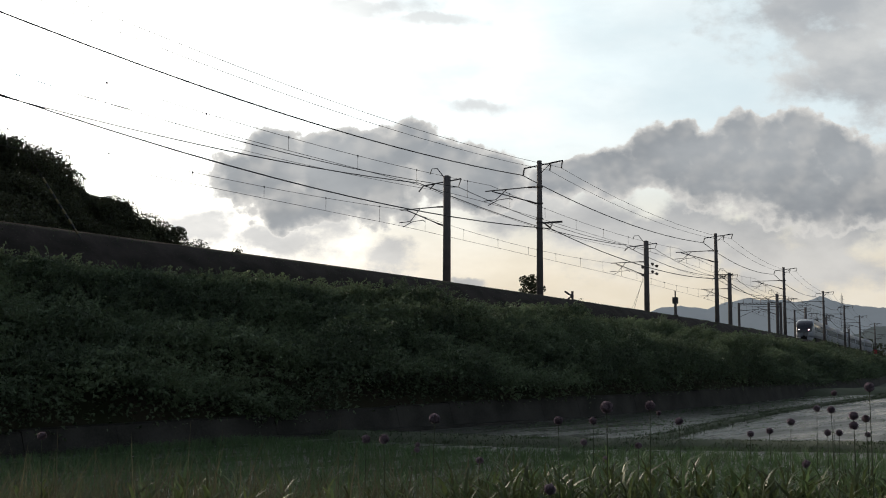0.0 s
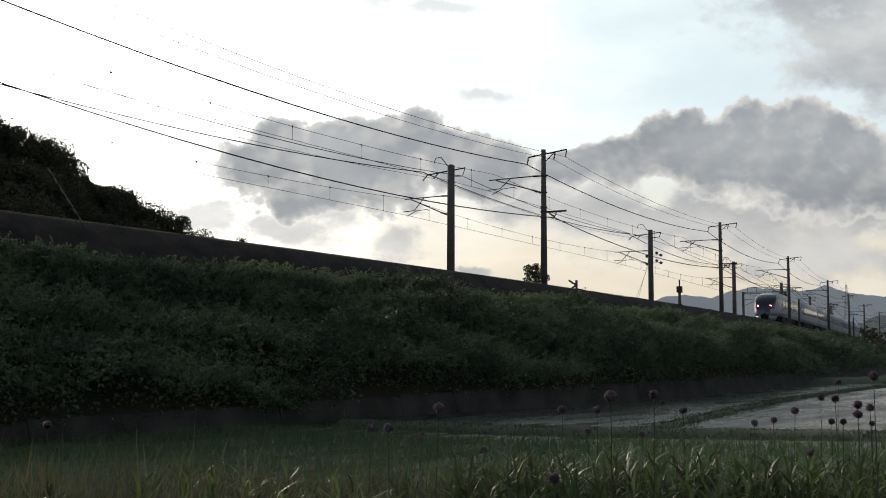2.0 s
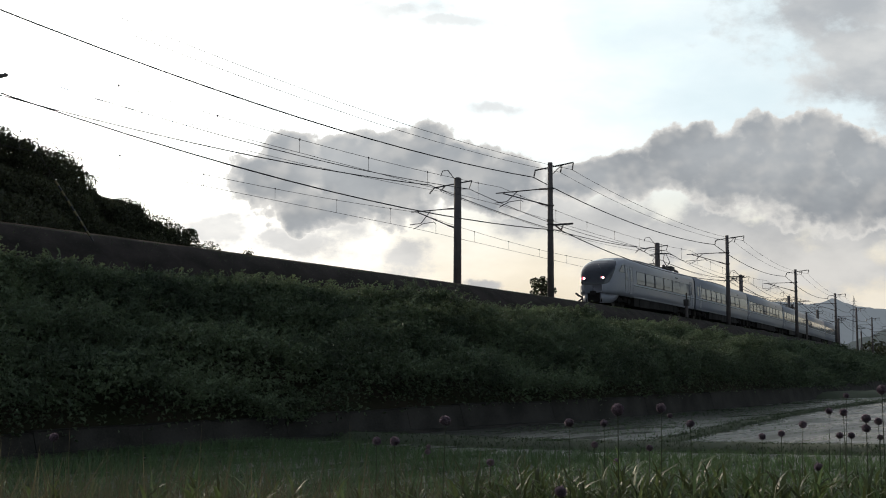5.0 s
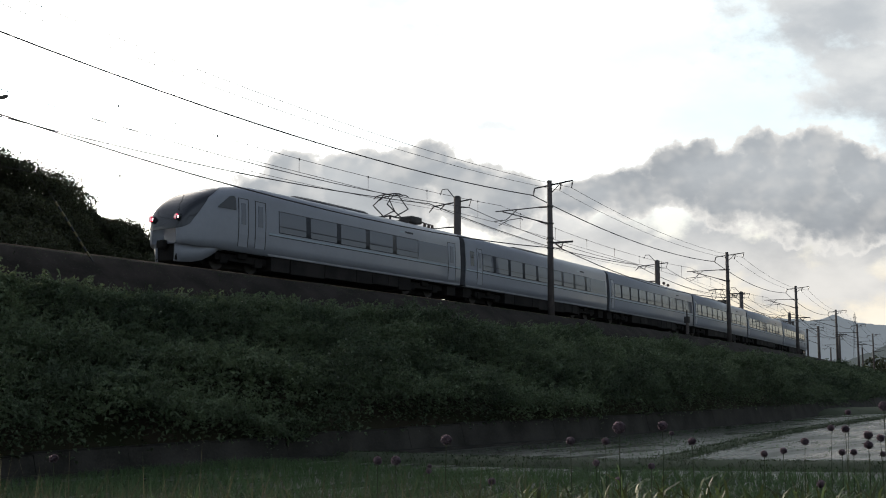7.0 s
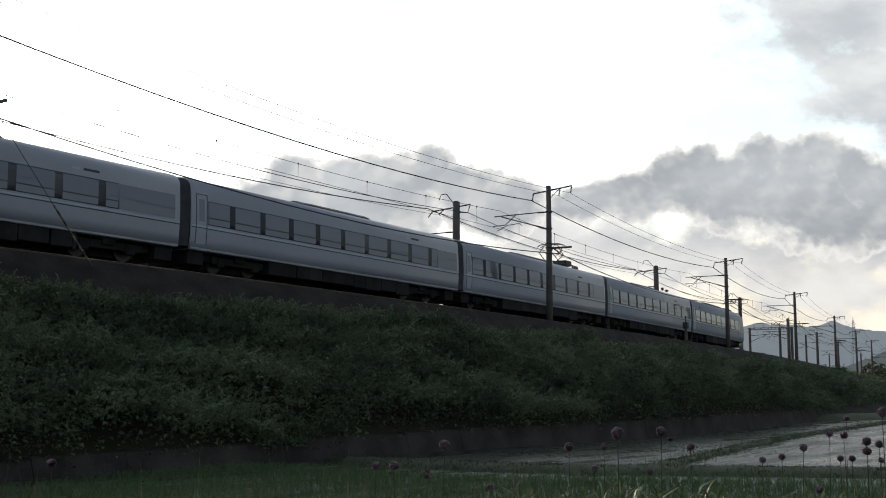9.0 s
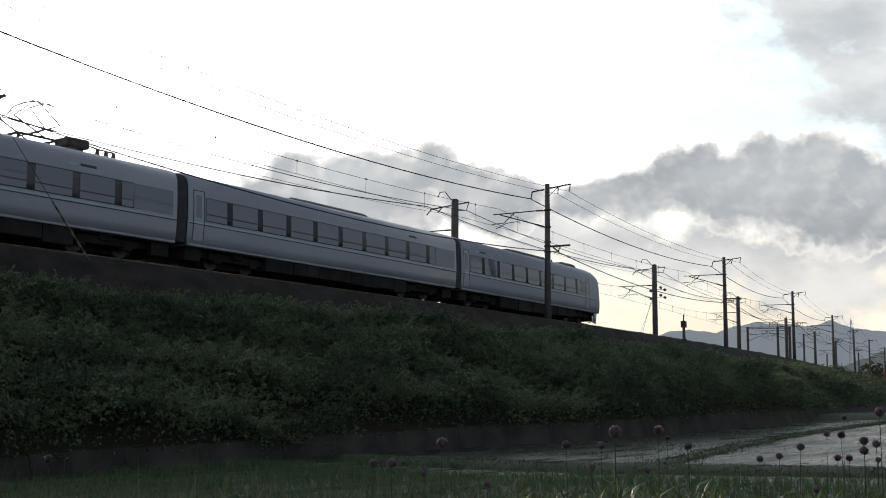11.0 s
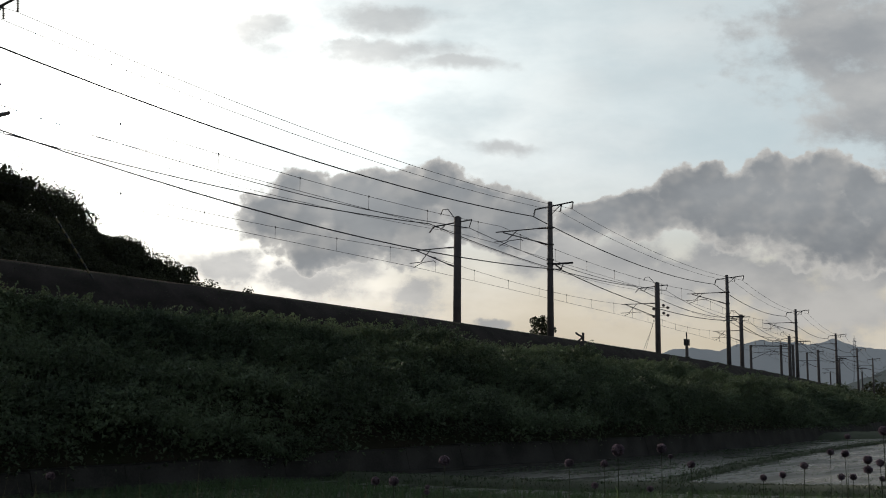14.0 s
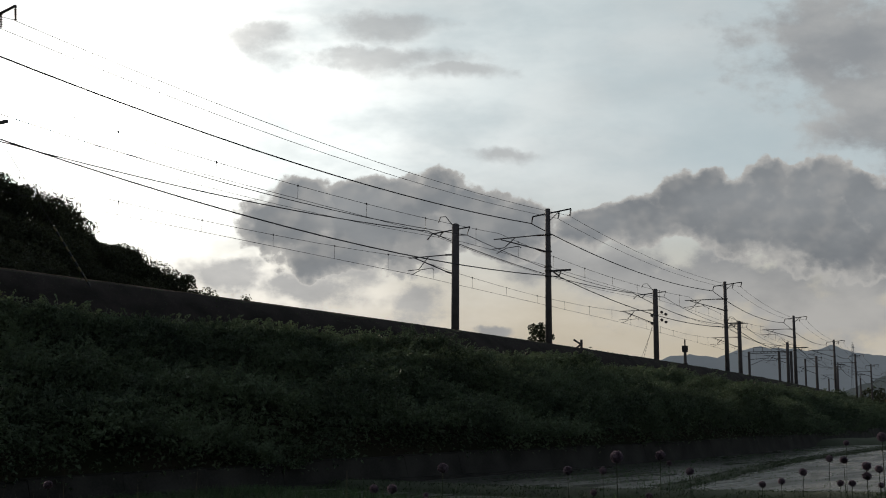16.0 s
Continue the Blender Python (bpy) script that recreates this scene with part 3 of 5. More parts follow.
def door(car, x0, x1, z0=1.02, z1=3.04, win=True, label="white sliding entrance door"):
    for side in (-1, 1):
        d = part("door", patch(BM(), x0, x1, z0, z1, 0.006, side), M_WHITE, car, label)
        for a, b in ((x0 - 0.035, x0 + 0.005), (x1 - 0.005, x1 + 0.035)):
            part("door_seal", patch(BM(), a, b, z0, z1 + 0.03, 0.010, side), M_BLACK, d)
        part("door_header", patch(BM(), x0, x1, z1, z1 + 0.03, 0.010, side, 1), M_BLACK, d)
        if win:
            c, w = (x0 + x1) / 2, (x1 - x0) * 0.24
            part("door_window", patch(BM(), c - w, c + w, 1.95, 2.86, 0.012, side), M_PANE, d)


def bogie(car, x):
    b = BM()
    box(b, x - 1.7, x + 1.7, -0.5, 0.5, 0.10, 0.5, 0.06)
    box(b, x - 2.05, x + 2.05, -0.9, 0.9, 0.42, 0.86, 0.05)
    frame_ob = part("bogie", b, M_UNDER, car, "grimy steel bogie frame")
    for y in (-0.98, 0.98):
        b = BM()
        box(b, x - 1.55, x + 1.55, y - 0.09, y + 0.09, 0.36, 0.66, 0.03)
        for w in (-1.05, 1.05):
            box(b, x + w - 0.22, x + w + 0.22, y - 0.13, y + 0.13, 0.24, 0.62, 0.04)
        box(b, x - 0.3, x + 0.3, y - 0.2, y + 0.2, 0.5, 0.9, 0.08)
        part("side_frame", b, M_UNDER, frame_ob)
    for w in (-1.05, 1.05):
        b = BM()
        for y in (-0.56, 0.56):
            tube(b, [(x + w, y - 0.065, 0.43), (x + w, y + 0.065, 0.43)], 0.43, 20)
        tube(b, [(x + w, -0.9, 0.43), (x + w, 0.9, 0.43)], 0.08, 8)
        part("wheelset", b, M_STEEL, frame_ob, "worn steel wheelset")


def underfloor(car, x0, x1, rng):
    b = BM()
    box(b, x0, x1, -1.2, 1.2, 0.72, 0.98)
    for xa, xb in ((max(x0, -10.0), -9.05), (9.05, min(x1, 10.0))):
        if xb - xa > 0.3:
            box(b, xa, xb, -1.15, 1.15, 0.22, 0.8)
    part("underframe", b, M_UNDER, car, "dark grimy underframe")
    x = -5.3
    while x < 5.3:
        L = min(rng.choice((0.9, 1.3, 1.9, 2.4)), 5.4 - x)
        z = rng.uniform(0.10, 0.24)
        b = BM()
        box(b, x, x + L - rng.choice((0.03, 0.03, 0.08)), -1.33, 1.33, z, 0.93, 0.03)
        part("equipment_box", b, rng.choice((M_BOX, M_BOX, M_UNDER)), car, "grey underfloor equipment box")
        x += L


def air_conditioner(car, x0, x1, up=0.0):
    b = BM()
    st = []
    for x, h in ((x0, 0.02), (x0 + 0.25, 0.13), (x0 + 1.4, 0.16), (x1 - 0.2, 0.16), (x1, 0.04)):
        st.append((x, [(-0.98, 3.6), (-0.93, 3.64 + up + h * 0.9), (-0.7, 3.74 + up + h), (0.7, 3.74 + up + h), (0.93, 3.64 + up + h * 0.9), (0.98, 3.6)]))
    loft(b, st)
    ac = part("air_conditioner", b, M_STEEL, car, "low dark grey roof air conditioner")
    for k in range(3):
        xa = x0 + 0.7 + (x1 - x0 - 1.4) * k / 3
        b = BM()
        box(b, xa, xa + min(0.9, (x1 - x0 - 1.4) / 3.2), -0.5, 0.5, 3.88 + up, 3.94 + up, 0.01)
        part("grille", b, M_STEEL, ac, "dark roof grille")


def pantograph(car, x):
    p = BM()
    for y in (-0.55, 0.55):
        box(p, x - 0.9, x + 0.9, y - 0.04, y + 0.04, 3.97, 4.04)
        for w in (-0.8, 0.8):
            tube(p, [(x + w, y, 3.66), (x + w, y, 3.99)], 0.06, 8)
    for w in (-0.8, 0.8):
        box(p, x + w - 0.05, x + w + 0.05, -0.6, 0.6, 3.97, 4.04)
    base = part("pantograph", p, M_STEEL, car, "raised diamond pantograph of dark steel")
    for y in (-0.5, 0.5):
        for f in (-1, 1):
            b = BM()
            tube(b, [(x - 0.35 * f, y, 4.02), (x + 0.95 * f, y * 0.9, 4.62)], 0.032)
            part("lower_arm", b, M_STEEL, base)
            b = BM()
            tube(b, [(x + 0.95 * f, y * 0.9, 4.62), (x + 0.22 * f, y * 0.7, 5.24)], 0.028)
            part("upper_arm", b, M_STEEL, base)
    b = BM()
    for w in (-0.25, 0.25):
        tube(b, [(x + w, -0.95, 5.12), (x + w, -0.75, 5.24), (x + w, -0.4, 5.29), (x + w, 0.4, 5.29), (x + w, 0.75, 5.24), (x + w, 0.95, 5.12)], 0.03)
    tube(b, [(x - 0.25, -0.4, 5.27), (x + 0.25, -0.4, 5.27)], 0.02)
    tube(b, [(x - 0.25, 0.4, 5.27), (x + 0.25, 0.4, 5.27)], 0.02)
    part("contact_bow", b, M_STEEL, base)
    # switchgear and insulators behind it
    b = BM()
    box(b, x + 1.35, x + 2.3, -0.45, 0.45, 3.96, 4.34, 0.08)
    for w in (1.45, 2.2):
        tube(b, [(x + w, 0.0, 3.7), (x + w, 0.0, 4.0)], 0.1, 8)
    part("circuit_breaker", b, M_STEEL, car, "dark roof switchgear on insulators")
    b = BM()
    for w in (2.75, 3.15, 3.5):
        for k in range(4):
            tube(b, [(x + w, -0.3, 3.76 + k * 0.08), (x + w, -0.3, 3.85 + k * 0.08)], 0.11 - 0.012 * k, 8)
    tube(b, [(x + 2.3, -0.2, 4.2), (x + 2.75, -0.3, 4.1), (x + 3.5, -0.3, 4.08)], 0.035)
    part("roof_insulator", b, M_INSUL, car, "row of dark roof insulators")


def shell(car, x0, x1):
    b = BM()
    full, lip = ring(HALF_W, ROOF, SILL), ring(HALF_W - 0.05, ROOF - 0.04, SILL + 0.02)
    loft(b, [(x0, lip), (x0 + 0.06, full), (x0 + (x1 - x0) / 2, full), (x1 - 0.06, full), (x1, lip)])
    return part("body", b, M_WHITE, car, "white and pale grey painted car body", True)


def stripes(car, x0, x1):
    for side in (-1, 1):
        part("stripe", patch(BM(), x0, x1, 1.72, 1.78, 0.004, side, 1), M_BLUE, car, "pale blue stripe under the windows")
        part("groove", patch(BM(), x0, x1, 1.665, 1.70, 0.003, side, 1), M_GREYBAND, car, "thin dark line under the pale stripe")
        part("body_sill", patch(BM(), x0, x1, SILL + 0.01, SILL + 0.09, 0.006, side, 1), M_ROOF, car, "grey lower sill")


def gangway(car, x0, x1):
    b = BM()
    n = 9
    rows = []
    for k in range(2 * n + 1):
        q = 0.15 if k % 2 else 0.07
        rows.append((x0 + (x1 - x0) * k / (2 * n), ring(HALF_W - q, ROOF - q, SILL + 0.1)))
    loft(b, rows)
    part("gangway", b, M_RUBBER, car, "dark grey rubber gangway bellows")


def marks(car, x):
    for side in (-1, 1):
        part("side_sign", patch(BM(), x + 0.45, x + 1.15, 3.0, 3.16, 0.004, side, 1), M_GREYBAND, car, "small dark destination display")
        part("number_plate", patch(BM(), x - 0.05, x + 0.3, 3.03, 3.14, 0.004, side, 1), M_BLUE, car, "small pale blank plate")


def lead_car():
    car = empty("train_car", Matrix.Identity(4), "white express train lead car with streamlined nose and pantograph", "train car", "train cars")
    tip = -10.27
    ds = [0.0, 0.02, 0.05, 0.08, 0.12, 0.2, 0.3, 0.45, 0.6, 0.75, 0.9, 1.05, 1.2, 1.4, 1.6, 1.9, 2.2, 2.5, 2.8, 3.3, 3.8, 4.6, 7.0]
    st = []
    for d in ds:
        zb = SILL + 0.10 * max(0.0, 1 - d / 0.6)
        st.append((tip + d, ring(float(np.interp(d, *NOSE_W)), float(np.interp(d, *NOSE_TOP)), zb)))
    full, lip = ring(HALF_W, ROOF, SILL), ring(HALF_W - 0.05, ROOF - 0.04, SILL + 0.02)
    st += [(9.99, full), (10.05, lip)]
    b = BM()
    loft(b, st)
    body = part("body", b, M_WHITE, car, "white painted streamlined car body", True)
    # wrap-round windscreen: the part of the nose above a sweeping edge
    low = ([0.0, 0.1, 0.3, 0.48, 0.85, 1.17, 1.8, 2.3, 2.6], [1.46, 1.49, 1.62, 1.90, 2.40, 2.84, 3.26, 3.50, 3.62])
    b = BM()
    rows = []
    for k in range(33):
        d = 2.5 * (k / 32) ** 1.5
        w, h = float(np.interp(d, *NOSE_W)), float(np.interp(d, *NOSE_TOP))
        o = ring(w, h, SILL + 0.10 * max(0.0, 1 - d / 0.6), 14)
        zl = min(float(np.interp(d, *low)), h - 0.02)
        half = [q for q in o[:len(o) // 2 + 1]]
        ys, zs = [q[0] for q in half], [q[1] for q in half]
        us = np.interp(zl, zs, range(len(zs)))
        row = []
        for j in range(13):
            u = us + (len(half) - 1 - us) * j / 12
            y, z = float(np.interp(u, range(len(ys)), ys)), float(np.interp(u, range(len(zs)), zs))
            row.append((y, z))
        row = row + [(-y, z) for y, z in row[-2::-1]]
        rows.append([b.verts.new((tip + d - 0.014, y * 1.008, z + 0.014)) for y, z in row])
    for q, r in zip(rows, rows[1:]):
        for j in range(len(q) - 1):
            b.faces.new((q[j], q[j + 1], r[j + 1], r[j]))
    b.faces.new(rows[0][::-1])
    part("windscreen", b, M_SCREEN, car, "dark wrap-round windscreen", True)
    b = BM()
    tube(b, [(tip + 0.22, -0.55, 2.28), (tip + 0.62, -0.3, 2.76), (tip + 1.0, 0.0, 3.04)], 0.015)
    part("wiper", b, M_BLACK, car, "black windscreen wipers")
    for y in (-0.74, 0.74):
        b = BM()
        n = 18
        rr = []
        for d, r in ((0.5, 0.15), (-0.075, 0.14), (-0.075, 0.132), (0.10, 0.128), (0.11, 0.12)):
            rr.append([b.verts.new((tip + d, y + r * math.cos(2 * math.pi * k / n), 1.93 + r * math.sin(2 * math.pi * k / n))) for k in range(n)])
        for q, r in zip(rr, rr[1:]):
            for k in range(n):
                b.faces.new((q[k], q[(k + 1) % n], r[(k + 1) % n], r[k]))
        lamp = part("headlight", b, M_SCREEN, car, "dark recessed round headlight housing")
        b = BM()
        tube(b, [(tip + 0.07, y, 1.93), (tip + 0.11, y, 1.93)], 0.08, 16)
        part("bulb", b, M_LAMP, lamp, "white lit lamp")
        # added glowing disc: the red halo of the lamp given a shape
        b = BM()
        tube(b, [(tip + 0.085, y, 1.93), (tip + 0.105, y, 1.93)], 0.115, 16)
        part("red_halo_ring", b, M_LAMP_HALO, lamp, "added glowing ring for the lamp's red halo")
    # cab side window
    for side in (-1, 1):
        b = BM()
        f = [b.verts.new((x, side * (side_y(z) + 0.01), z)) for x, z in ((-8.72, 2.50), (-7.64, 2.50), (-7.64, 2.99), (-7.74, 3.10), (-7.98, 3.06))]
        k = bmesh.ops.extrude_face_region(b, geom=[b.faces.new(f if side < 0 else f[::-1])])
        for v in [v for v in k["geom"] if isinstance(v, bmesh.types.BMVert)]:
            v.co.y -= side * 0.03
        part("cab_window", b, M_SCREEN, car, "dark triangular cab side window")
        # skirt beside the coupler
        b = BM()
        rr = []
        for x, w, z0 in ((-10.2, 0.58, 0.15), (-10.05, 0.82, 0.13), (-9.7, 1.06, 0.14), (-9.3, 1.22, 0.24), (-8.85, 1.33, 0.50), (-8.45, 1.38, 0.80)):
            yo = side * w
            rr.append([b.verts.new((x, yo, 0.87)), b.verts.new((x + 0.06, yo - side * 0.07, z0)), b.verts.new((x + 0.06, yo - side * 0.13, z0)), b.verts.new((x + 0.04, yo - side * 0.1, 0.87))])
        for q, r in zip(rr, rr[1:]):
            for j in range(4):
                b.faces.new((q[j], q[(j + 1) % 4], r[(j + 1) % 4], r[j]))
        b.faces.new(rr[0])
        b.faces.new(rr[-1][::-1])
        bmesh.ops.recalc_face_normals(b, faces=b.faces)
        part("skirt", b, M_WHITE, car, "white front skirt", True)
    b = BM()
    box(b, tip + 0.12, tip + 1.6, -0.62, 0.62, 0.18, 0.95, 0.08)
    tube(b, [(tip - 0.15, 0, 0.85), (tip + 0.6, 0, 0.85)], 0.17, 10)
    box(b, tip - 0.22, tip + 0.0, -0.2, 0.2, 0.68, 1.0, 0.04)
    part("coupler", b, M_UNDER, car, "black coupler and snowplough")
    door(car, -7.47, -6.92, 1.0, 3.04, True, "narrow white crew door")
    door(car, -6.45, -5.84)
    windows(car, -4.95, [-2.97, -0.76, 1.49, 3.74], 5.81, 2.9)
    door(car, 8.75, 9.45)
    stripes(car, -5.6, 9.95)
    marks(car, 4.3)
    air_conditioner(car, -3.4, 2.3)
    pantograph(car, 5.35)
    underfloor(car, -8.0, 9.9, random.Random(4))
    bogie(car, -6.9)
    bogie(car, 6.9)
    gangway(car, 10.04, 10.56)
    return car


def middle_car(rng, panto=False, small_window=False):
    car = empty("train_car", Matrix.Identity(4), "white express coach with dark pillars between its windows" if not panto else "white express coach with a raised roof pantograph", "train car", "train cars")
    shell(car, -10.05, 10.05)
    if small_window:
        door(car, -8.78, -8.22)
        windows(car, -8.12, [-6.73 + 1.857 * k for k in range(8)], 7.0, 2.75)
        for side in (-1, 1):
            part("vestibule_window", patch(BM(), -9.56, -9.15, 2.02, 2.84, 0.008, side), M_SCREEN, car, "small dark vestibule window")
    else:
        door(car, -9.76, -9.2)
        windows(car, -9.08, [-7.72 + 1.857 * k for k in range(9)], 7.84, 1.95)
    stripes(car, -10.0, 10.0)
    marks(car, 5.0)
    air_conditioner(car, -3.3, 2.6)
    if panto:
        pantograph(car, 4.2)
    underfloor(car, -9.9, 9.9, rng)
    bogie(car, -6.9)
    bogie(car, 6.9)
    gangway(car, 10.04, 10.56)
    return car


def tail_car(rng):
    car = empty("train_car", Matrix.Identity(4), "white express rear car with a blunt rounded cab end", "train car", "train cars")
    end = 9.72
    full, lip = ring(HALF_W, ROOF, SILL), ring(HALF_W - 0.05, ROOF - 0.04, SILL + 0.02)
    st = [(-10.05, lip), (-9.99, full)]
    for d, w, h in ((2.7, 1.45, ROOF), (2.3, 1.45, 3.81), (1.9, 1.45, 3.80), (1.3, 1.445, 3.74), (0.8, 1.435, 3.60), (0.5, 1.43, 3.48), (0.36, 1.41, 3.34), (0.25, 1.39, 3.1), (0.12, 1.34, 2.72), (0.05, 1.28, 2.45), (0.0, 1.18, 2.2)):
        st.append((end - d, ring(w, h, SILL)))
    b = BM()
    loft(b, st)
    part("body", b, M_WHITE, car, "white painted car body with blunt cab", True)
    door(car, -9.82, -9.24)
    windows(car, -9.1, [-7.6 + 1.858 * k for k in range(8)], 6.09)
    door(car, 7.0, 7.6, 1.0, 3.0, True, "narrow white crew door")
    for side in (-1, 1):
        part("cab_window", patch(BM(), 6.15, 6.92, WIN_Z0, WIN_Z1, 0.008, side), M_SCREEN, car, "dark cab side window")
    b = BM()
    vs = [b.verts.new(q) for q in ((end - 0.06, -0.85, 1.9), (end - 0.06, 0.85, 1.9), (end - 0.36, 0.9, 2.95), (end - 0.36, -0.9, 2.95))]
    b.faces.new(vs)
    k = bmesh.ops.extrude_face_region(b, geom=list(b.faces))
    for v in [v for v in k["geom"] if isinstance(v, bmesh.types.BMVert)]:
        v.co.x += 0.08
    part("rear_window", b, M_SCREEN, car, "dark rear cab window")
    stripes(car, -10.0, 8.9)
    marks(car, -8.4)
    air_conditioner(car, -3.5, 2.4, 0.05)
    air_conditioner(car, 4.4, 6.4, 0.08)
    b = BM()
    tube(b, [(3.7, -0.4, 3.7), (3.7, -0.4, 4.0)], 0.06, 8, 0.04)
    part("antenna", b, M_STEEL, car)
    underfloor(car, -9.9, 8.6, rng)
    bogie(car, -6.9)
    bogie(car, 6.5)
    b = BM()
    box(b, 8.6, 9.3, -0.9, 0.9, 0.2, 0.8, 0.1)
    part("snowplough", b, M_UNDER, car, "black snowplough under the cab")
    for side in (-1, 1):
        b = BM()
        rr = []
        for x, w, z0 in ((8.62, 1.36, 0.10), (8.95, 1.34, 0.02), (9.25, 1.26, 0.04), (9.48, 1.06, 0.12), (9.56, 0.75, 0.2)):
            rr.append([b.verts.new((x, side * w, 0.86)), b.verts.new((x - 0.05, side * (w - 0.05), z0)), b.verts.new((x - 0.05, side * (w - 0.11), z0)), b.verts.new((x - 0.02, side * (w - 0.09), 0.86))])
        for q, r in zip(rr, rr[1:]):
            for j in range(4):
                b.faces.new((q[j], q[(j + 1) % 4], r[(j + 1) % 4], r[j]))
        b.faces.new(rr[0])
        b.faces.new(rr[-1][::-1])
        bmesh.ops.recalc_face_normals(b, faces=b.faces)
        part("skirt", b, M_WHITE, car, "white apron under the cab", True)
    return car


lead = lead_car()
coach = middle_car(random.Random(5))
coaches = [middle_car(random.Random(3), False, True), coach, middle_car(random.Random(9), True), copy_thing(coach, Matrix.Identity(4))]
tail = tail_car(random.Random(12))
TRAIN = [lead, *coaches, tail]


def car_pose(k, t):
    """Car k (0 leads) at t seconds: it rests with both bogies on the rails."""
    early = min(1.0, max(0.0, (6.6 - t) / 2.6))
    mid = JOINT_7 - SPEED * (t - 7) + 0.8 * early * early * (3 - 2 * early) + 0.36 * max(0.0, t - 10.9) ** 2 + CAR * k - CAR / 2
    a, b = along(mid - 6.9), along(mid + 6.9)
    d = b - a
    c = (a + b) / 2
    return pose(c.x, c.y, c.z, 0, -math.degrees(math.atan2(d.z, math.hypot(d.x, d.y))), math.degrees(math.atan2(d.y, d.x)))


# ---- masts and overhead wires ----
ROW_A = [17.6, 55.7, 94.6, 129.8, 170.9, 208.6, 245.2, 283.0, 321.0]
ROW_B = [17.8, 56.3, 95.6, 132.0, 171.0, 209.0, 246.0]
OFF_A, OFF_B = -3.3, 3.6


def insulator(bm, a, b, r=0.055):
    """A string of small sheds from a to b."""
    a, b = Vector(a), Vector(b)
    n = max(3, int((b - a).length / 0.07))
    tube(bm, [a, b], 0.02, 6)
    for k in range(n):
        c = a.lerp(b, (k + 0.3) / n)
        tube(bm, [c, a.lerp(b, (k + 0.75) / n)], r, 8)


def cantilever(mast, z_top, z_low, reach):
    """Hinged bracket that holds the contact line over the track."""
    b = BM()
    tube(b, [(0, 0.15, z_top), (0, 0.75, z_top + 0.02)], 0.055, 8)
    cant = part("bracket_insulator", b, M_INSUL, mast, "brown rod insulator")
    b = BM()
    tube(b, [(0, 0.15, z_low), (0, 0.75, z_low + 0.2)], 0.055, 8)
    part("bracket_insulator", b, M_INSUL, mast, "brown rod insulator")
    b = BM()
    tube(b, [(0, 0.7, z_top + 0.02), (0, reach, z_top + 0.0)], 0.035, 8)
    part("top_tube", b, M_STEEL, cant)
    b = BM()
    tube(b, [(0, 0.7, z_low + 0.19), (0, reach - 0.5, z_top - 0.05)], 0.035, 8)
    part("brace_tube", b, M_STEEL, cant)
    b = BM()
    tube(b, [(0, reach - 1.5, z_top - 0.0), (0, reach - 0.75, z_low + 0.45), (0, reach + 0.1, z_low + 0.42)], 0.028, 6)
    tube(b, [(0, reach - 1.9, z_low + 0.35), (0, reach - 1.75, z_low + 0.48), (0, reach - 0.9, z_low + 0.42), (0, reach - 0.2, z_low + 0.12)], 0.024, 6)
    part("steady_arm", b, M_STEEL, cant)


def mast_a(full=True):
    mast = empty("overhead_mast", Matrix.Identity(4), "slim dark concrete railway mast with cross-arm and track bracket", "mast", "overhead line masts")
    b = BM()
    tube(b, [(0, 0, -1.3), (0, 0, 7.75)], 0.215, 14, 0.145)
    part("pole", b, M_POLE, mast, "", True)
    b = BM()
    tube(b, [(0, 0, -1.35), (0, 0, -0.5)], 0.42, 12, 0.36)
    part("footing", b, M_CONCRETE, mast, "concrete footing")
    b = BM()
    tube(b, [(0, -1.55, 7.62), (0, 1.02, 7.36)], 0.045, 6)
    arm = part("cross_arm", b, M_STEEL, mast)
    for y, h in ((-1.55, 0.42), (-0.78, 0.42), (1.02, 0.4)):
        z = 7.62 + (y + 1.55) / 2.57 * -0.26
        b = BM()
        insulator(b, (0, y, z), (0.12, y + 0.14, z - h))
        part("insulator", b, M_INSUL, arm)
    b = BM()
    tube(b, [(0, 0, 6.9), (0, -0.75, 7.52)], 0.025, 5)
    part("arm_strut", b, M_STEEL, arm)
    cantilever(mast, 6.15, 5.12, 3.75)
    if full:
        b = BM()
        box(b, -0.05, 0.05, -1.5, 0.1, 3.86, 3.97, 0.015)
        br = part("feeder_bracket", b, M_STEEL, mast)
        b = BM()
        insulator(b, (0, -0.35, 3.86), (0, -0.75, 3.55))
        part("insulator", b, M_INSUL, br)
        b = BM()
        insulator(b, (0, -0.85, 3.86), (0, -0.7, 3.55))
        part("insulator", b, M_INSUL, br)
        for z in (3.6, 3.95, 4.2, 6.15, 5.12):
            b = BM()
            tube(b, [(0, 0, z - 0.04), (0, 0, z + 0.04)], 0.225, 12)
            part("pole_band", b, M_STEEL, mast)
    return mast


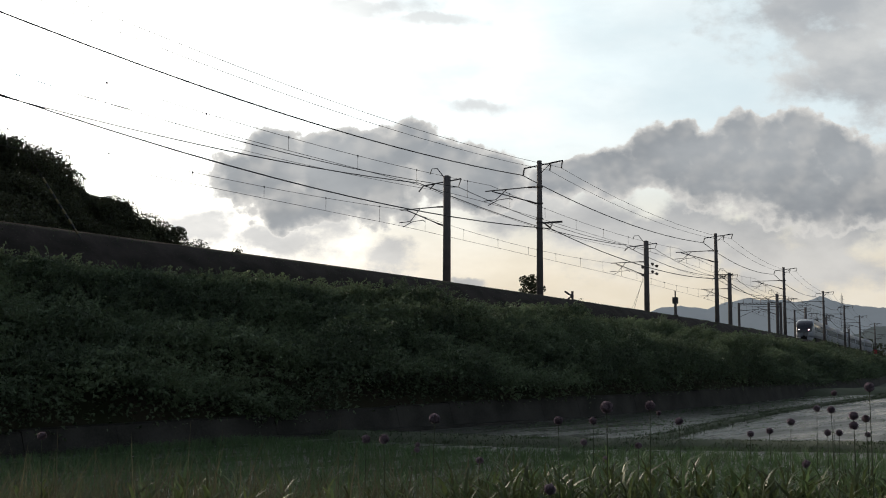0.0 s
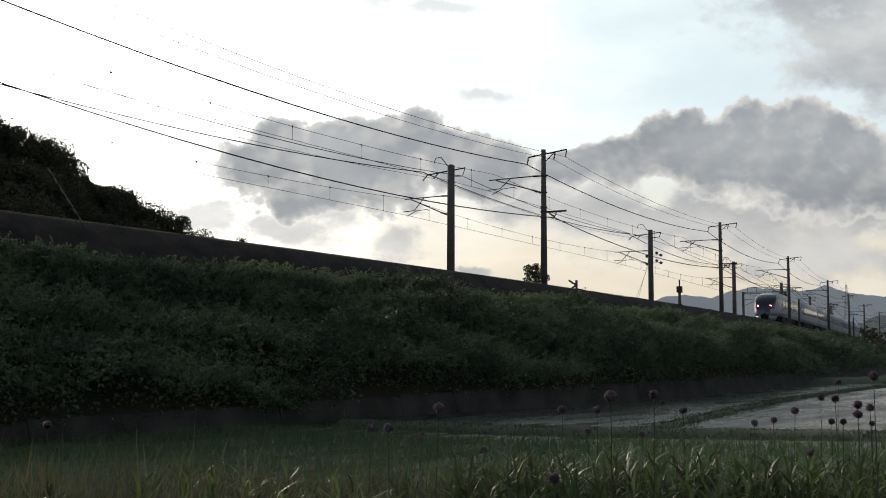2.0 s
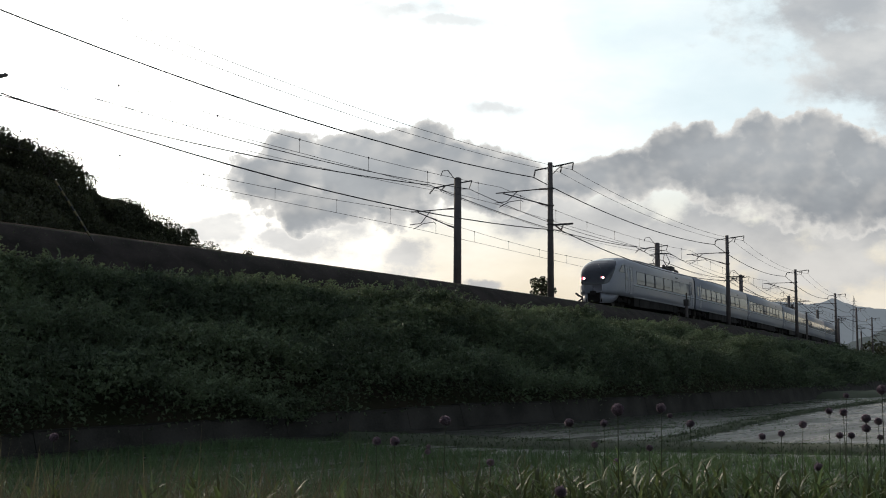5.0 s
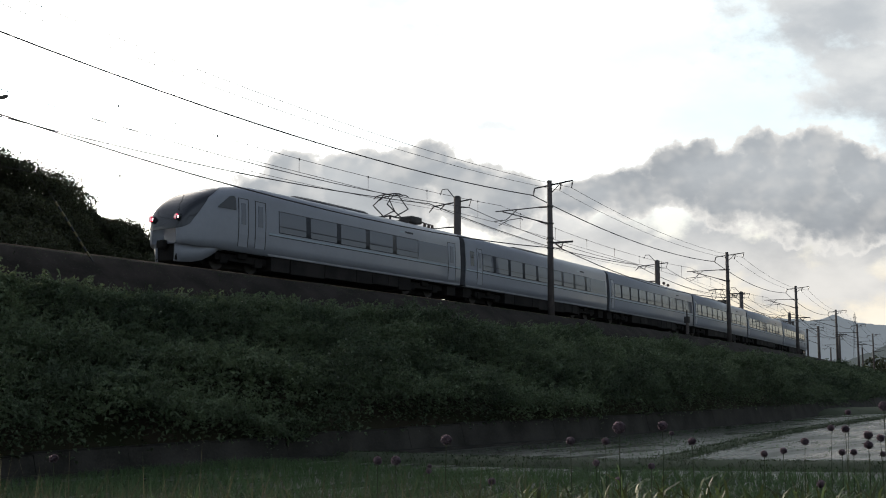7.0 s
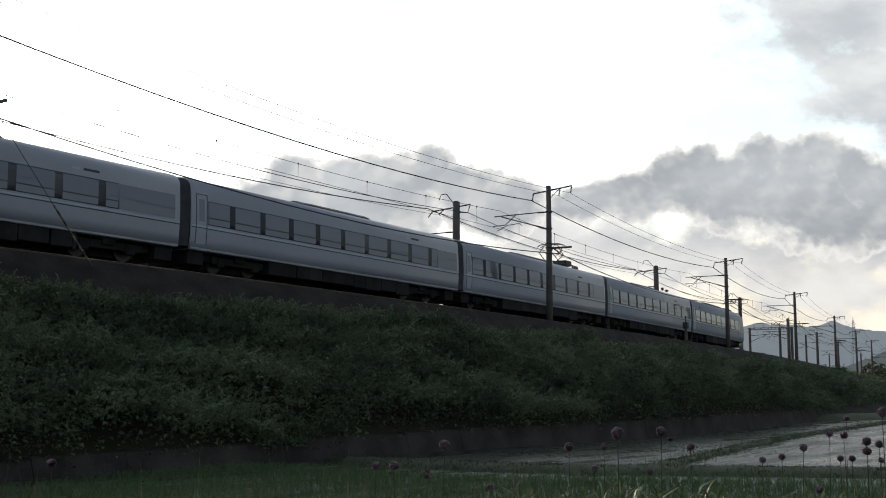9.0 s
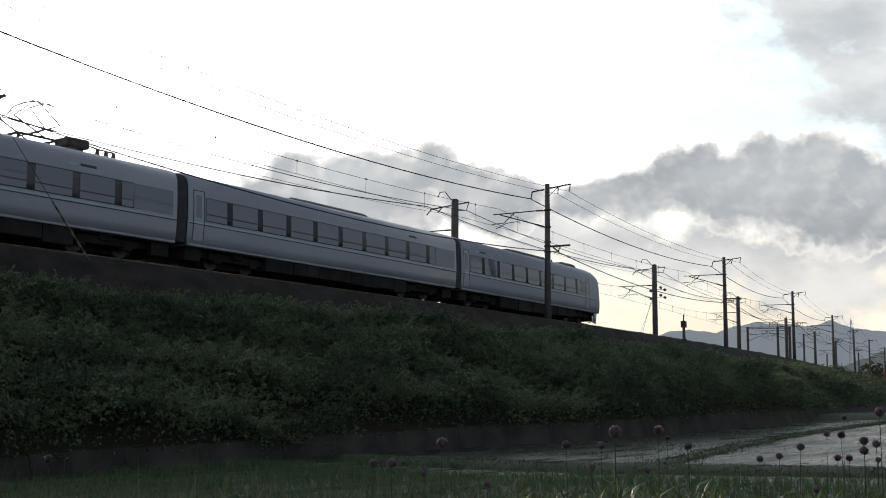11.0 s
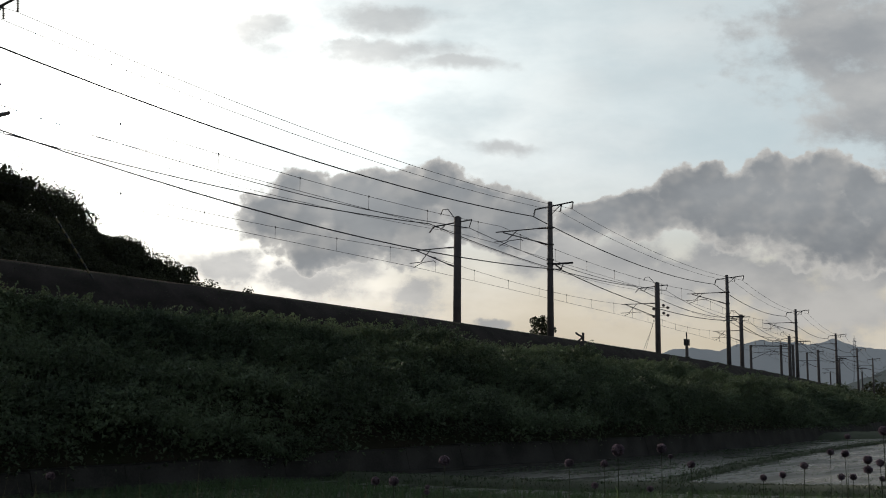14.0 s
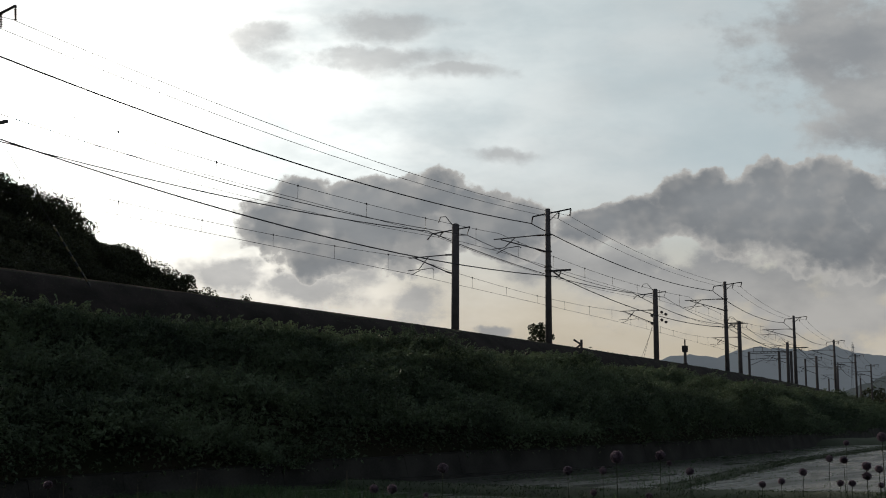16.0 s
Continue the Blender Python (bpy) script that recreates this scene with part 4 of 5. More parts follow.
def mast_b():
    mast = empty("overhead_mast", Matrix.Identity(4), "thick dark concrete railway mast with hooked top bracket", "mast", "overhead line masts")
    b = BM()
    tube(b, [(0, 0, -0.7), (0, 0, 7.45)], 0.265, 16, 0.235)
    tube(b, [(0, 0, 7.45), (0, 0, 7.52)], 0.225, 16, 0.12)
    part("pole", b, M_POLE, mast, "", True)
    b = BM()
    tube(b, [(0, -1.05, 7.22), (0, 1.8, 6.98)], 0.045, 6)
    arm = part("cross_arm", b, M_STEEL, mast)
    for y, dy in ((1.8, 0.35), (0.95, 0.35)):
        b = BM()
        insulator(b, (0, y, 7.22 - (y + 1.05) / 2.85 * 0.24), (0, y + dy, 6.62 + (0.1 if y < 1 else 0)))
        part("insulator", b, M_INSUL, arm)
    b = BM()
    tube(b, [(0, -1.05, 7.22), (0, -0.85, 6.7), (0, -0.2, 6.75)], 0.03, 6)
    part("hanger", b, M_STEEL, arm)
    b = BM()
    tube(b, [(0, 0.12, 7.3), (0, 0.75, 8.05), (0, 1.15, 8.05), (0, 1.3, 7.7)], 0.03, 6)
    part("top_hook", b, M_STEEL, mast)
    cantilever(mast, 5.5, 4.25, 3.55)
    return mast


def strain_discs():
    """Two strained stays with round insulator discs, beside the third thick mast."""
    g = empty("strain_insulator", at_line(ROW_B[2], OFF_B), "round dark insulator discs on stays at a mast", "insulator")
    for z in (5.08, 4.35):
        b = BM()
        tube(b, [(0, 0.55, z), (0, -1.2, z)], 0.02, 5)
        part("rod", b, M_STEEL, g)
        for y, dz in ((0.36, -0.11), (-0.6, 0.19), (-1.0, -0.03)):
            b = BM()
            tube(b, [(-0.09, y, z + dz), (-0.04, y, z + dz), (0.04, y, z + dz), (0.09, y, z + dz)], 0.13, 10)
            tube(b, [(0, y, z), (0, y, z + dz)], 0.03, 5)
            part("disc", b, M_INSUL, g)


first_a, first_b = mast_a(), mast_b()
strain_discs()
first_a.matrix_world = at_line(ROW_A[0], OFF_A)
first_b.matrix_world = at_line(ROW_B[0], OFF_B)
for s in ROW_A[1:]:
    copy_thing(first_a, at_line(s, OFF_A))
for s in ROW_B[1:]:
    copy_thing(first_b, at_line(s, OFF_B))


def wire(name, stations, off, dz, r, sag, label, dz_start=None):
    """One wire over many masts: (s) of each support, its offset and height there."""
    pts = []
    for s0, s1 in zip(stations, stations[1:]):
        n = 14
        a, b = along(s0, off, dz_start if dz_start and s0 < 20 else dz), along(s1, off, dz_start if dz_start and s1 < 20 else dz)
        for k in range(n):
            f = k / n
            p = a.lerp(b, f)
            p.z -= sag * 4 * f * (1 - f)
            pts.append(p)
    pts.append(along(stations[-1], off, dz))
    b = BM()
    tube(b, pts, r, 5)
    ob = part(name, b, M_WIRE, None)
    return tagged(ob, label, "wire", "overhead wires")


WIRE_A = [-22.0] + ROW_A
WIRE_B = [-22.0] + ROW_B
wire("feeder_wire", WIRE_A, OFF_A + 1.16, 6.95, 0.031, 0.70, "thick dark feeder wire sagging between masts")
wire("feeder_wire", WIRE_A, OFF_A - 0.7, 3.55, 0.029, 0.80, "thick dark feeder wire sagging between masts")
wire("feeder_wire", WIRE_B, OFF_B + 2.15, 7.2, 0.031, 0.60, "thick dark feeder wire sagging between masts", 6.4)
wire("feeder_wire", WIRE_B, OFF_B - 0.85, 6.7, 0.022, 0.70, "dark feeder wire sagging between masts")
wire("signal_wire", WIRE_A, OFF_A - 1.42, 7.2, 0.012, 0.65, "thin grey wire high on the cross-arms")
wire("signal_wire", WIRE_A, OFF_A - 0.65, 7.1, 0.012, 0.65, "thin grey wire high on the cross-arms")
wire("signal_wire", WIRE_B, OFF_B + 1.3, 6.72, 0.012, 0.5, "thin grey wire on the cross-arms")


def contact_line(stations, off, z_messenger, z_contact):
    line = empty("contact_line", Matrix.Identity(4), "messenger and contact wire joined by thin droppers", "wire", "overhead wires")
    mp, cp, dr = [], [], []
    for s0, s1 in zip(stations, stations[1:]):
        L = s1 - s0
        nd = max(4, int(L / 5.0))
        for k in range(16):
            f = k / 16
            s = s0 + L * f
            a, b = along(s0, off), along(s1, off)
            p = a.lerp(b, f)
            mp.append(p + Vector((0, 0, z_messenger - 0.5 * 4 * f * (1 - f))))
            cp.append(p + Vector((0, 0, z_contact)))
        for k in range(nd):
            f = (k + 0.5) / nd
            p = along(s0, off).lerp(along(s1, off), f)
            dr.append((p + Vector((0, 0, z_contact)), p + Vector((0, 0, z_messenger - 2.0 * f * (1 - f)))))
    b = BM()
    tube(b, mp, 0.013, 5)
    part("messenger_wire", b, M_WIRE, line)
    b = BM()
    tube(b, cp, 0.013, 5)
    part("contact_wire", b, M_WIRE, line)
    for a, c in dr:
        b = BM()
        tube(b, [a, c], 0.012, 4)
        tube(b, [c + Vector((0, 0, -0.05)), c + Vector((0, 0, 0.05))], 0.035, 5)
        part("dropper", b, M_WIRE, line)


contact_line(WIRE_A[:8], 0.1, 6.5, 5.36)
contact_line(WIRE_B[:7], OFF_B + 3.3, 5.5, 4.4)


def portal():
    g = empty("gantry", at_line(171, 0), "dark steel gantry spanning the far track", "gantry")
    for y in (3.1, 4.9, 9.5):
        b = BM()
        tube(b, [(0, y, -0.6), (0, y, 6.15)], 0.2, 10)
        part("post", b, M_POLE, g)
    b = BM()
    for z in (5.85, 6.1):
        box(b, -0.05, 0.05, 3.0, 9.6, z - 0.04, z + 0.04)
    for k in range(12):
        y = 3.1 + k * 0.54
        tube(b, [(0, y, 5.85), (0, y + 0.54, 6.1)], 0.025, 4)
    part("beam", b, M_STEEL, g)
    for y in (4.9, 6.1, 7.4, 8.8):
        b = BM()
        insulator(b, (0, y, 6.12), (0, y, 6.75), 0.06)
        part("insulator", b, M_INSUL, g)
    b = BM()
    tube(b, [(0, 4.9, 6.8), (0, 8.8, 6.8)], 0.03, 4)
    part("bus_bar", b, M_STEEL, g)
    for y, d in ((3.2, 1), (9.3, -1)):
        b = BM()
        tube(b, [(0, y, 4.9), (0, y + d * 2.9, 5.1)], 0.04, 5)
        tube(b, [(0, y, 4.0), (0, y + d * 2.4, 5.0)], 0.035, 5)
        part("track_bracket", b, M_STEEL, g)


portal()


def plain_post(s, off, h, r, label, name="trackside_post", top=None):
    g = empty(name, at_line(s, off, -0.62), label, "post")
    b = BM()
    tube(b, [(0, 0, 0), (0, 0, h * 0.7 if top else h)], r, 10, r * 0.85)
    part("pole", b, M_POLE, g)
    if top:
        b = BM()
        tube(b, [(0, 0, h * 0.65), (0, 0, h)], r * 0.45, 8)
        part("tip", b, M_STEEL, g, "thin steel tip")
    b = BM()
    tube(b, [(0, 0, -0.25), (0, 0, 0.12)], r * 1.6, 10)
    part("footing", b, M_CONCRETE, g)
    if top:
        b = BM()
        box(b, -top, top, -top, top, h * 0.5, h * 0.5 + 0.5, 0.02)
        part("relay_box", b, M_STEEL, g, "dark relay box")
    return g


plain_post(79.2, -4.0, 2.0, 0.13, "short dark post carrying a relay box beside the track", top=0.19)
plain_post(137.0, -3.4, 3.6, 0.13, "short dark concrete post beside the track")
plain_post(227.0, 3.4, 4.6, 0.16, "short dark concrete post beside the track")
plain_post(214.0, -3.6, 4.2, 0.16, "short dark concrete post beside the track")


def guy_wires():
    g = empty("guy_wire", Matrix.Identity(4), "slanting mast stay with a striped guard at its foot", "cable")
    a, b_ = along(21.1, -4.7, -0.95), along(17.6, OFF_A, 4.6)
    b = BM()
    tube(b, [a, b_], 0.012, 5)
    part("cable", b, M_WIRE, g)
    n = 12
    for k in range(n):
        b = BM()
        f0, f1 = 0.02 + k * 0.028, 0.02 + (k + 1) * 0.028
        tube(b, [a.lerp(b_, f0), a.lerp(b_, f1)], 0.035, 8)
        part("guard_band", b, M_YELLOW if k % 2 else M_BLACK, g)
    g = empty("guy_wire", Matrix.Identity(4), "pair of thin slanting mast stays", "cable")
    for ds, z in ((-6.0, 4.6), (-5.0, 5.2)):
        b = BM()
        tube(b, [along(95.6 + ds, OFF_B, -0.55), along(95.6, OFF_B, z)], 0.014, 5)
        part("cable", b, M_WIRE, g)
    b = BM()
    tube(b, [along(89.6, OFF_B, -0.55), along(90.35, OFF_B, 0.6)], 0.04, 6)
    part("guard", b, M_POLE, g)


M_YELLOW = mat("worn_yellow", (0.14, 0.11, 0.05), (0.10, 0.08, 0.04), rough=0.7)
M_RED = mat("red_board", (0.28, 0.025, 0.03), (0.2, 0.015, 0.02), rough=0.6)
guy_wires()


def lever_sign():
    g = empty("points_marker", at_line(73.2, 2.2, -0.2), "small dark trackside marker with a slanting arm", "marker")
    b = BM()
    tube(b, [(0, 0, 0), (0, 0, 1.32)], 0.1, 8)
    part("post", b, M_STEEL, g)
    b = BM()
    tube(b, [(0, 0.02, 0.98), (0, 0.34, 1.14), (0, 0.62, 1.33)], 0.075, 8)
    part("arm", b, M_STEEL, g)
    b = BM()
    tube(b, [(0, 0.02, 0.98), (0, 0.4, 0.7), (0, 0.7, 0.3)], 0.075, 8)
    part("stay", b, M_STEEL, g)
    g = empty("warning_board", at_line(249.0, -6.0, -1.4), "small red board on a post beside the line", "sign")
    b = BM()
    tube(b, [(0, 0, 0), (0, 0, 1.6)], 0.05, 6)
    part("post", b, M_STEEL, g)
    b = BM()
    box(b, -0.05, 0.03, -0.35, 0.35, 0.9, 1.8, 0.03)
    part("board", b, M_RED, g, "red painted board")


lever_sign()


def lattice_tower():
    az, d = radians(16.95), 1900.0
    g = empty("power_pylon", pose(d * math.cos(az), d * math.sin(az), -0.6), "far grey lattice power pylon on the foothills", "pylon")
    zb, zt = 62.0, 112.0
    for sx, sy in ((-1, -1), (-1, 1), (1, 1), (1, -1)):
        b = BM()
        tube(b, [(sx * 4, sy * 4, -5), (sx * 3.2, sy * 3.2, zb), (sx * 0.8, sy * 0.8, zt)], 0.22, 4)
        part("leg", b, M_PYLON, g)
    for z, w in ((92, 6), (99, 5), (106, 4)):
        b = BM()
        tube(b, [(0, -w, z), (0, 0, z + 1.5), (0, w, z)], 0.22, 4)
        part("cross_arm", b, M_PYLON, g)
    b = BM()
    for k in range(9):
        z0, z1 = zb + k * 6, zb + k * 6 + 6
        w0, w1 = 3.2 - 2.4 * k / 9, 3.2 - 2.4 * (k + 1) / 9
        tube(b, [(-w0, -w0, z0), (-w1, w1, z1)], 0.12, 4)
        tube(b, [(-w0, w0, z0), (-w1, -w1, z1)], 0.12, 4)
    part("bracing", b, M_PYLON, g)


# pylon steel, its colour paled to hold the haze of distance
M_PYLON = mat("haze_painted_steel", (0.14, 0.15, 0.17), (0.12, 0.13, 0.15), rough=0.8)
lattice_tower()


# ---- plants ----
def fast_mesh(name, verts, tri_per, faces, material):
    """verts (n, 3); faces (m, k) with k corners each."""
    me = bpy.data.meshes.new(name)
    verts, faces = np.asarray(verts, np.float32), np.asarray(faces, np.int32)
    m, k = faces.shape
    me.vertices.add(len(verts))
    me.vertices.foreach_set("co", verts.ravel())
    me.loops.add(m * k)
    me.loops.foreach_set("vertex_index", faces.ravel())
    me.polygons.add(m)
    me.polygons.foreach_set("loop_start", np.arange(0, m * k, k, dtype=np.int32))
    me.polygons.foreach_set("loop_total", np.full(m, k, np.int32))
    me.materials.append(material)
    me.update()
    me.validate()
    return me


def leaves(rng, centres, sizes, normals, fold=0.25):
    """Folded leaf blades of two triangles each, round the given normals."""
    n = len(centres)
    t = rng.normal(size=(n, 3))
    nn = normals / np.linalg.norm(normals, axis=1, keepdims=True)
    t -= nn * (t * nn).sum(1, keepdims=True)
    t /= np.linalg.norm(t, axis=1, keepdims=True)
    b = np.cross(nn, t)
    L, W = sizes[:, None], sizes[:, None] * 0.30
    base = centres - t * L * 0.5
    tip = centres + t * L * 0.5 - nn * L * 0.15
    left = centres + b * W + nn * L * fold
    right = centres - b * W + nn * L * fold
    v = np.stack([base, left, tip, right], 1).reshape(-1, 3)
    i = np.arange(n)[:, None] * 4
    f = np.concatenate([i + [0, 2, 1], i + [0, 3, 2]], 1).reshape(-1, 3)
    return v, f


def blades(rng, roots, heights, widths, lean, curl=0.5):
    """Grass blades: three bent segments that taper to a point."""
    n = len(roots)
    a = rng.uniform(0, 2 * np.pi, n)
    d = np.stack([np.cos(a), np.sin(a), np.zeros(n)], 1)
    side = np.stack([-np.sin(a), np.cos(a), np.zeros(n)], 1)
    tw = rng.uniform(-0.9, 0.9, n)[:, None]
    side = side * np.cos(tw) + d * np.sin(tw)
    rows = []
    for f, w in ((0, 1.0), (0.4, 0.95), (0.75, 0.6), (1.0, 0.0)):
        h = heights[:, None]
        p = roots + d * (lean[:, None] * h * (f ** 2) * (1 + curl * f)) + np.array([0, 0, 1.0]) * h * (f - 0.35 * lean[:, None] * f ** 3)
        if w:
            rows += [p - side * widths[:, None] * w / 2, p + side * widths[:, None] * w / 2]
        else:
            rows.append(p)
    v = np.stack(rows, 1).reshape(-1, 3)
    i = np.arange(n)[:, None] * 7
    f = np.concatenate([i + [0, 1, 3], i + [0, 3, 2], i + [2, 3, 5], i + [2, 5, 4], i + [4, 5, 6]], 1).reshape(-1, 3)
    return v, f


def track_xy(s, off):
    h = np.interp(s, _s, _h)
    return np.interp(s, _s, _x) - off * np.sin(h), np.interp(s, _s, _y) + off * np.cos(h)


def value_noise(x, y, seed):
    """Smooth noise on a lattice, 0 to 1."""
    tab = np.random.RandomState(seed).rand(256, 256)
    xi, yi = np.floor(x).astype(int), np.floor(y).astype(int)
    fx, fy = x - xi, y - yi
    fx, fy = fx * fx * (3 - 2 * fx), fy * fy * (3 - 2 * fy)
    g = lambda a, b: tab[a % 256, b % 256]
    return (g(xi, yi) * (1 - fx) + g(xi + 1, yi) * fx) * (1 - fy) + (g(xi, yi + 1) * (1 - fx) + g(xi + 1, yi + 1) * fx) * fy


def slope_point(s, f):
    """A place on the bank, f from the wall (0) to the bare shoulder (1)."""
    w = np.interp(s, [0, 15, 25, 34, 46, 75, 110, 150], [-12.8, -13.0, -14.0, -15.3, -15.8, -16.0, -15.0, -13.5]) + 0.3
    off = w + (VEG_EDGE - w) * f
    x, y = track_xy(s, off)
    zt = RAIL_Z + GRADE * s + VEG_DZ
    wt = np.interp(s, [12, 16, 21, 25, 34], [-0.02, 0.03, 0.13, 0.2, 0.28])
    z = wt + (zt - wt) * f + 0.17 * np.sin(f * np.pi)
    return x, y, z


def mound(s, f, height, seed, top):
    """Height of the shrubs over the slope."""
    u, v = s, f * 11.0
    big = value_noise(u / 3.4 + 0.35 * v, v / 2.6, seed + 1)
    mid = value_noise(u / 1.15, v / 0.95, seed + 2)
    small = value_noise(u / 0.4, v / 0.4, seed + 3)
    h = height * (0.12 + 1.35 * big ** 1.6 + 0.95 * mid ** 1.5 * (0.3 + big) + 0.14 * small)
    edge = top + 0.08 * (value_noise(u / 2.3, v * 0, seed + 5) - 0.5)
    return h * np.clip((edge - f) / 0.55, 0.05, 1) ** 1.15


def out_of_slope(s):
    hd = np.interp(s, _s, _h)
    return np.stack([np.sin(hd) * 0.45, -np.cos(hd) * 0.45, np.full(len(s), 0.9)], 1)


def shrub_cover(name, s0, s1, count, size, height, seed, label, top=1.0, shoots=0, f_low=-0.02):
    rng = np.random.RandomState(seed)
    s = rng.uniform(s0, s1, count)
    f = rng.uniform(f_low, top, count)
    x, y, z = slope_point(s, f)
    h = mound(s, f, height, seed, top)
    depth = 1 - rng.rand(count) ** 2.2 * 0.85
    out = out_of_slope(s)
    c = np.stack([x, y, z], 1) + out * (h * depth)[:, None] + rng.normal(size=(count, 3)) * 0.07
    nrm = out + rng.normal(size=(count, 3)) * 0.42
    sz = size * rng.uniform(0.5, 1.5, count)
    cs, ns, zs = [c], [nrm], [sz]
    if shoots:
        # arching shoots that carry leaves on both sides
        per = 16
        s = rng.uniform(s0, s1, shoots)
        f = rng.uniform(f_low, top - 0.02, shoots)
        x, y, z = slope_point(s, f)
        h = mound(s, f, height, seed, top)
        out = out_of_slope(s)
        d = out + rng.normal(size=(shoots, 3)) * 0.5
        d /= np.linalg.norm(d, axis=1, keepdims=True)
        L = rng.uniform(0.35, 1.3, shoots) * np.clip((top - f) / 0.3, 0.22, 1)
        base = np.stack([x, y, z], 1) + out * (h * 0.85)[:, None]
        side = np.cross(d, rng.normal(size=(shoots, 3)))
        side /= np.linalg.norm(side, axis=1, keepdims=True)
        for k in range(per):
            g = (k + 0.5) / per
            p = base + d * (L * g)[:, None] + np.array([0, 0, -1.0]) * (L * 0.45 * g * g)[:, None]
            p = p + side * (size * 0.55 * (1 if k % 2 else -1) * (1 - 0.5 * g)) + rng.normal(size=(shoots, 3)) * 0.015
            cs.append(p)
            ns.append(np.cross(d, side) * np.sign(np.cross(d, side)[:, 2:3]) + rng.normal(size=(shoots, 3)) * 0.35 + [0, -0.2, 0.3])
            zs.append(np.full(shoots, size * 1.05) * (1 - 0.4 * g) * rng.uniform(0.8, 1.2, shoots))
    vv, ff = leaves(rng, np.concatenate(cs), np.concatenate(zs), np.concatenate(ns))
    ob = new(name, fast_mesh(name, vv, 2, ff, M_LEAF))
    return tagged(ob, label, "shrubs", kind="stuff")


shrub_cover("bank_shrubs", 2, 62, 150000, 0.122, 1.25, 11, "dense dark green shrubs and creepers on the embankment", 0.955, 15000, -0.06)
shrub_cover("bank_shrubs", 62, 135, 80000, 0.16, 0.85, 21, "dense dark green shrubs and creepers on the embankment", 0.95, 7000, -0.05)
shrub_cover("bank_shrubs", 135, 330, 60000, 0.30, 0.7, 31, "dense dark green shrubs and creepers on the embankment", 1.0, 0)


def slope_grass(name, s0, s1, count, seed, f0, f1, hmin, hmax, width, material, label):
    rng = np.random.RandomState(seed)
    tufts = count // 14
    ts, tf = rng.uniform(s0, s1, tufts), rng.uniform(f0, f1, tufts)
    k = rng.randint(0, tufts, count)
    s, f = ts[k] + rng.normal(size=count) * 0.16, tf[k] + rng.normal(size=count) * 0.016
    x, y, z = slope_point(s, f)
    roots = np.stack([x, y, z + 0.05], 1)
    hh = rng.uniform(hmin, hmax, count)
    v, ff = blades(rng, roots, hh, np.full(count, width) * rng.uniform(0.6, 1.3, count), rng.uniform(0.25, 0.95, count))
    ob = new(name, fast_mesh(name, v, 5, ff, material))
    return tagged(ob, label, "grass", kind="stuff")


slope_grass("bank_grass", 40, 150, 26000, 41, 0.1, 0.88, 0.3, 0.75, 0.03, M_GRASS, "tufts of tall soft grass on the embankment")
slope_grass("bank_grass", 5, 45, 6000, 42, 0.8, 0.97, 0.15, 0.4, 0.022, M_GRASS, "grass tufts along the bare shoulder")
slope_grass("bank_grass", 150, 330, 12000, 43, 0.3, 0.92, 0.4, 0.8, 0.06, M_GRASS, "tufts of tall soft grass on the embankment")


def shoulder_weeds():
    rng = np.random.RandomState(51)
    n = 17000
    s, off = rng.uniform(8, 130, n), rng.uniform(-5.3, -3.6, n)
    x, y = track_xy(s, off)
    z = RAIL_Z + GRADE * s + np.interp(off, [-5.6, -5.1, SHOULDER, -3.4], [-1.75, -1.35, SHOULDER_DZ, -0.58])
    v, f = blades(rng, np.stack([x, y, z - 0.04], 1), rng.uniform(0.04, 0.15, n), np.full(n, 0.02), rng.uniform(0.2, 0.9, n))
    tagged(new("shoulder_weeds", fast_mesh("shoulder_weeds", v, 5, f, M_TURF)), "thin dark weeds on the bare shoulder", "grass", kind="stuff")


shoulder_weeds()


def leaf_ball(rng, centre, radius, n, size, squash=0.75):
    d = rng.normal(size=(n, 3))
    d /= np.linalg.norm(d, axis=1, keepdims=True)
    r = radius * (1 - rng.rand(n) ** 2 * 0.7)
    c = np.asarray(centre) + d * r[:, None] * np.array([1, 1, squash])
    return c, size * rng.uniform(0.6, 1.4, n), d + rng.normal(size=(n, 3)) * 0.5


def make_tree(seed, height, spread, n_leaf, leaf_size, material, label, name="tree", low=0.35):
    rng = np.random.RandomState(seed)
    g = empty(name, Matrix.Identity(4), label, "tree", "hillside trees" if name == "tree" else "")
    b = BM()
    tube(b, [(0, 0, -0.5), (0.1 * spread, 0, height * 0.35), (0.05, 0.08 * spread, height * 0.75)], height * 0.03, 8, height * 0.01)
    cs, sz, nr = [], [], []
    nb = 13
    for k in range(nb):
        a = k * 2.4 + rng.rand()
        zz = height * (low + (0.95 - low) * (k + 0.5) / nb)
        rr = spread * (1 - 0.55 * (k / nb) ** 1.6) * rng.uniform(0.35, 0.85)
        c = (rr * math.cos(a), rr * math.sin(a), zz)
        tube(b, [(0.05, 0.02, zz * 0.8), (c[0] * 0.5, c[1] * 0.5, zz * 0.93), c], height * 0.009, 5, height * 0.004)
        q = leaf_ball(rng, c, spread * rng.uniform(0.32, 0.5), n_leaf // nb, leaf_size)
        cs.append(q[0]), sz.append(q[1]), nr.append(q[2])
    part("trunk", b, M_BARK, g, "dark trunk with limbs")
    v, f = leaves(rng, np.concatenate(cs), np.concatenate(sz), np.concatenate(nr))
    ob = new("crown", fast_mesh("crown", v, 2, f, material))
    ob.parent = g
    tagged(ob, "uneven leafy crown")
    return g


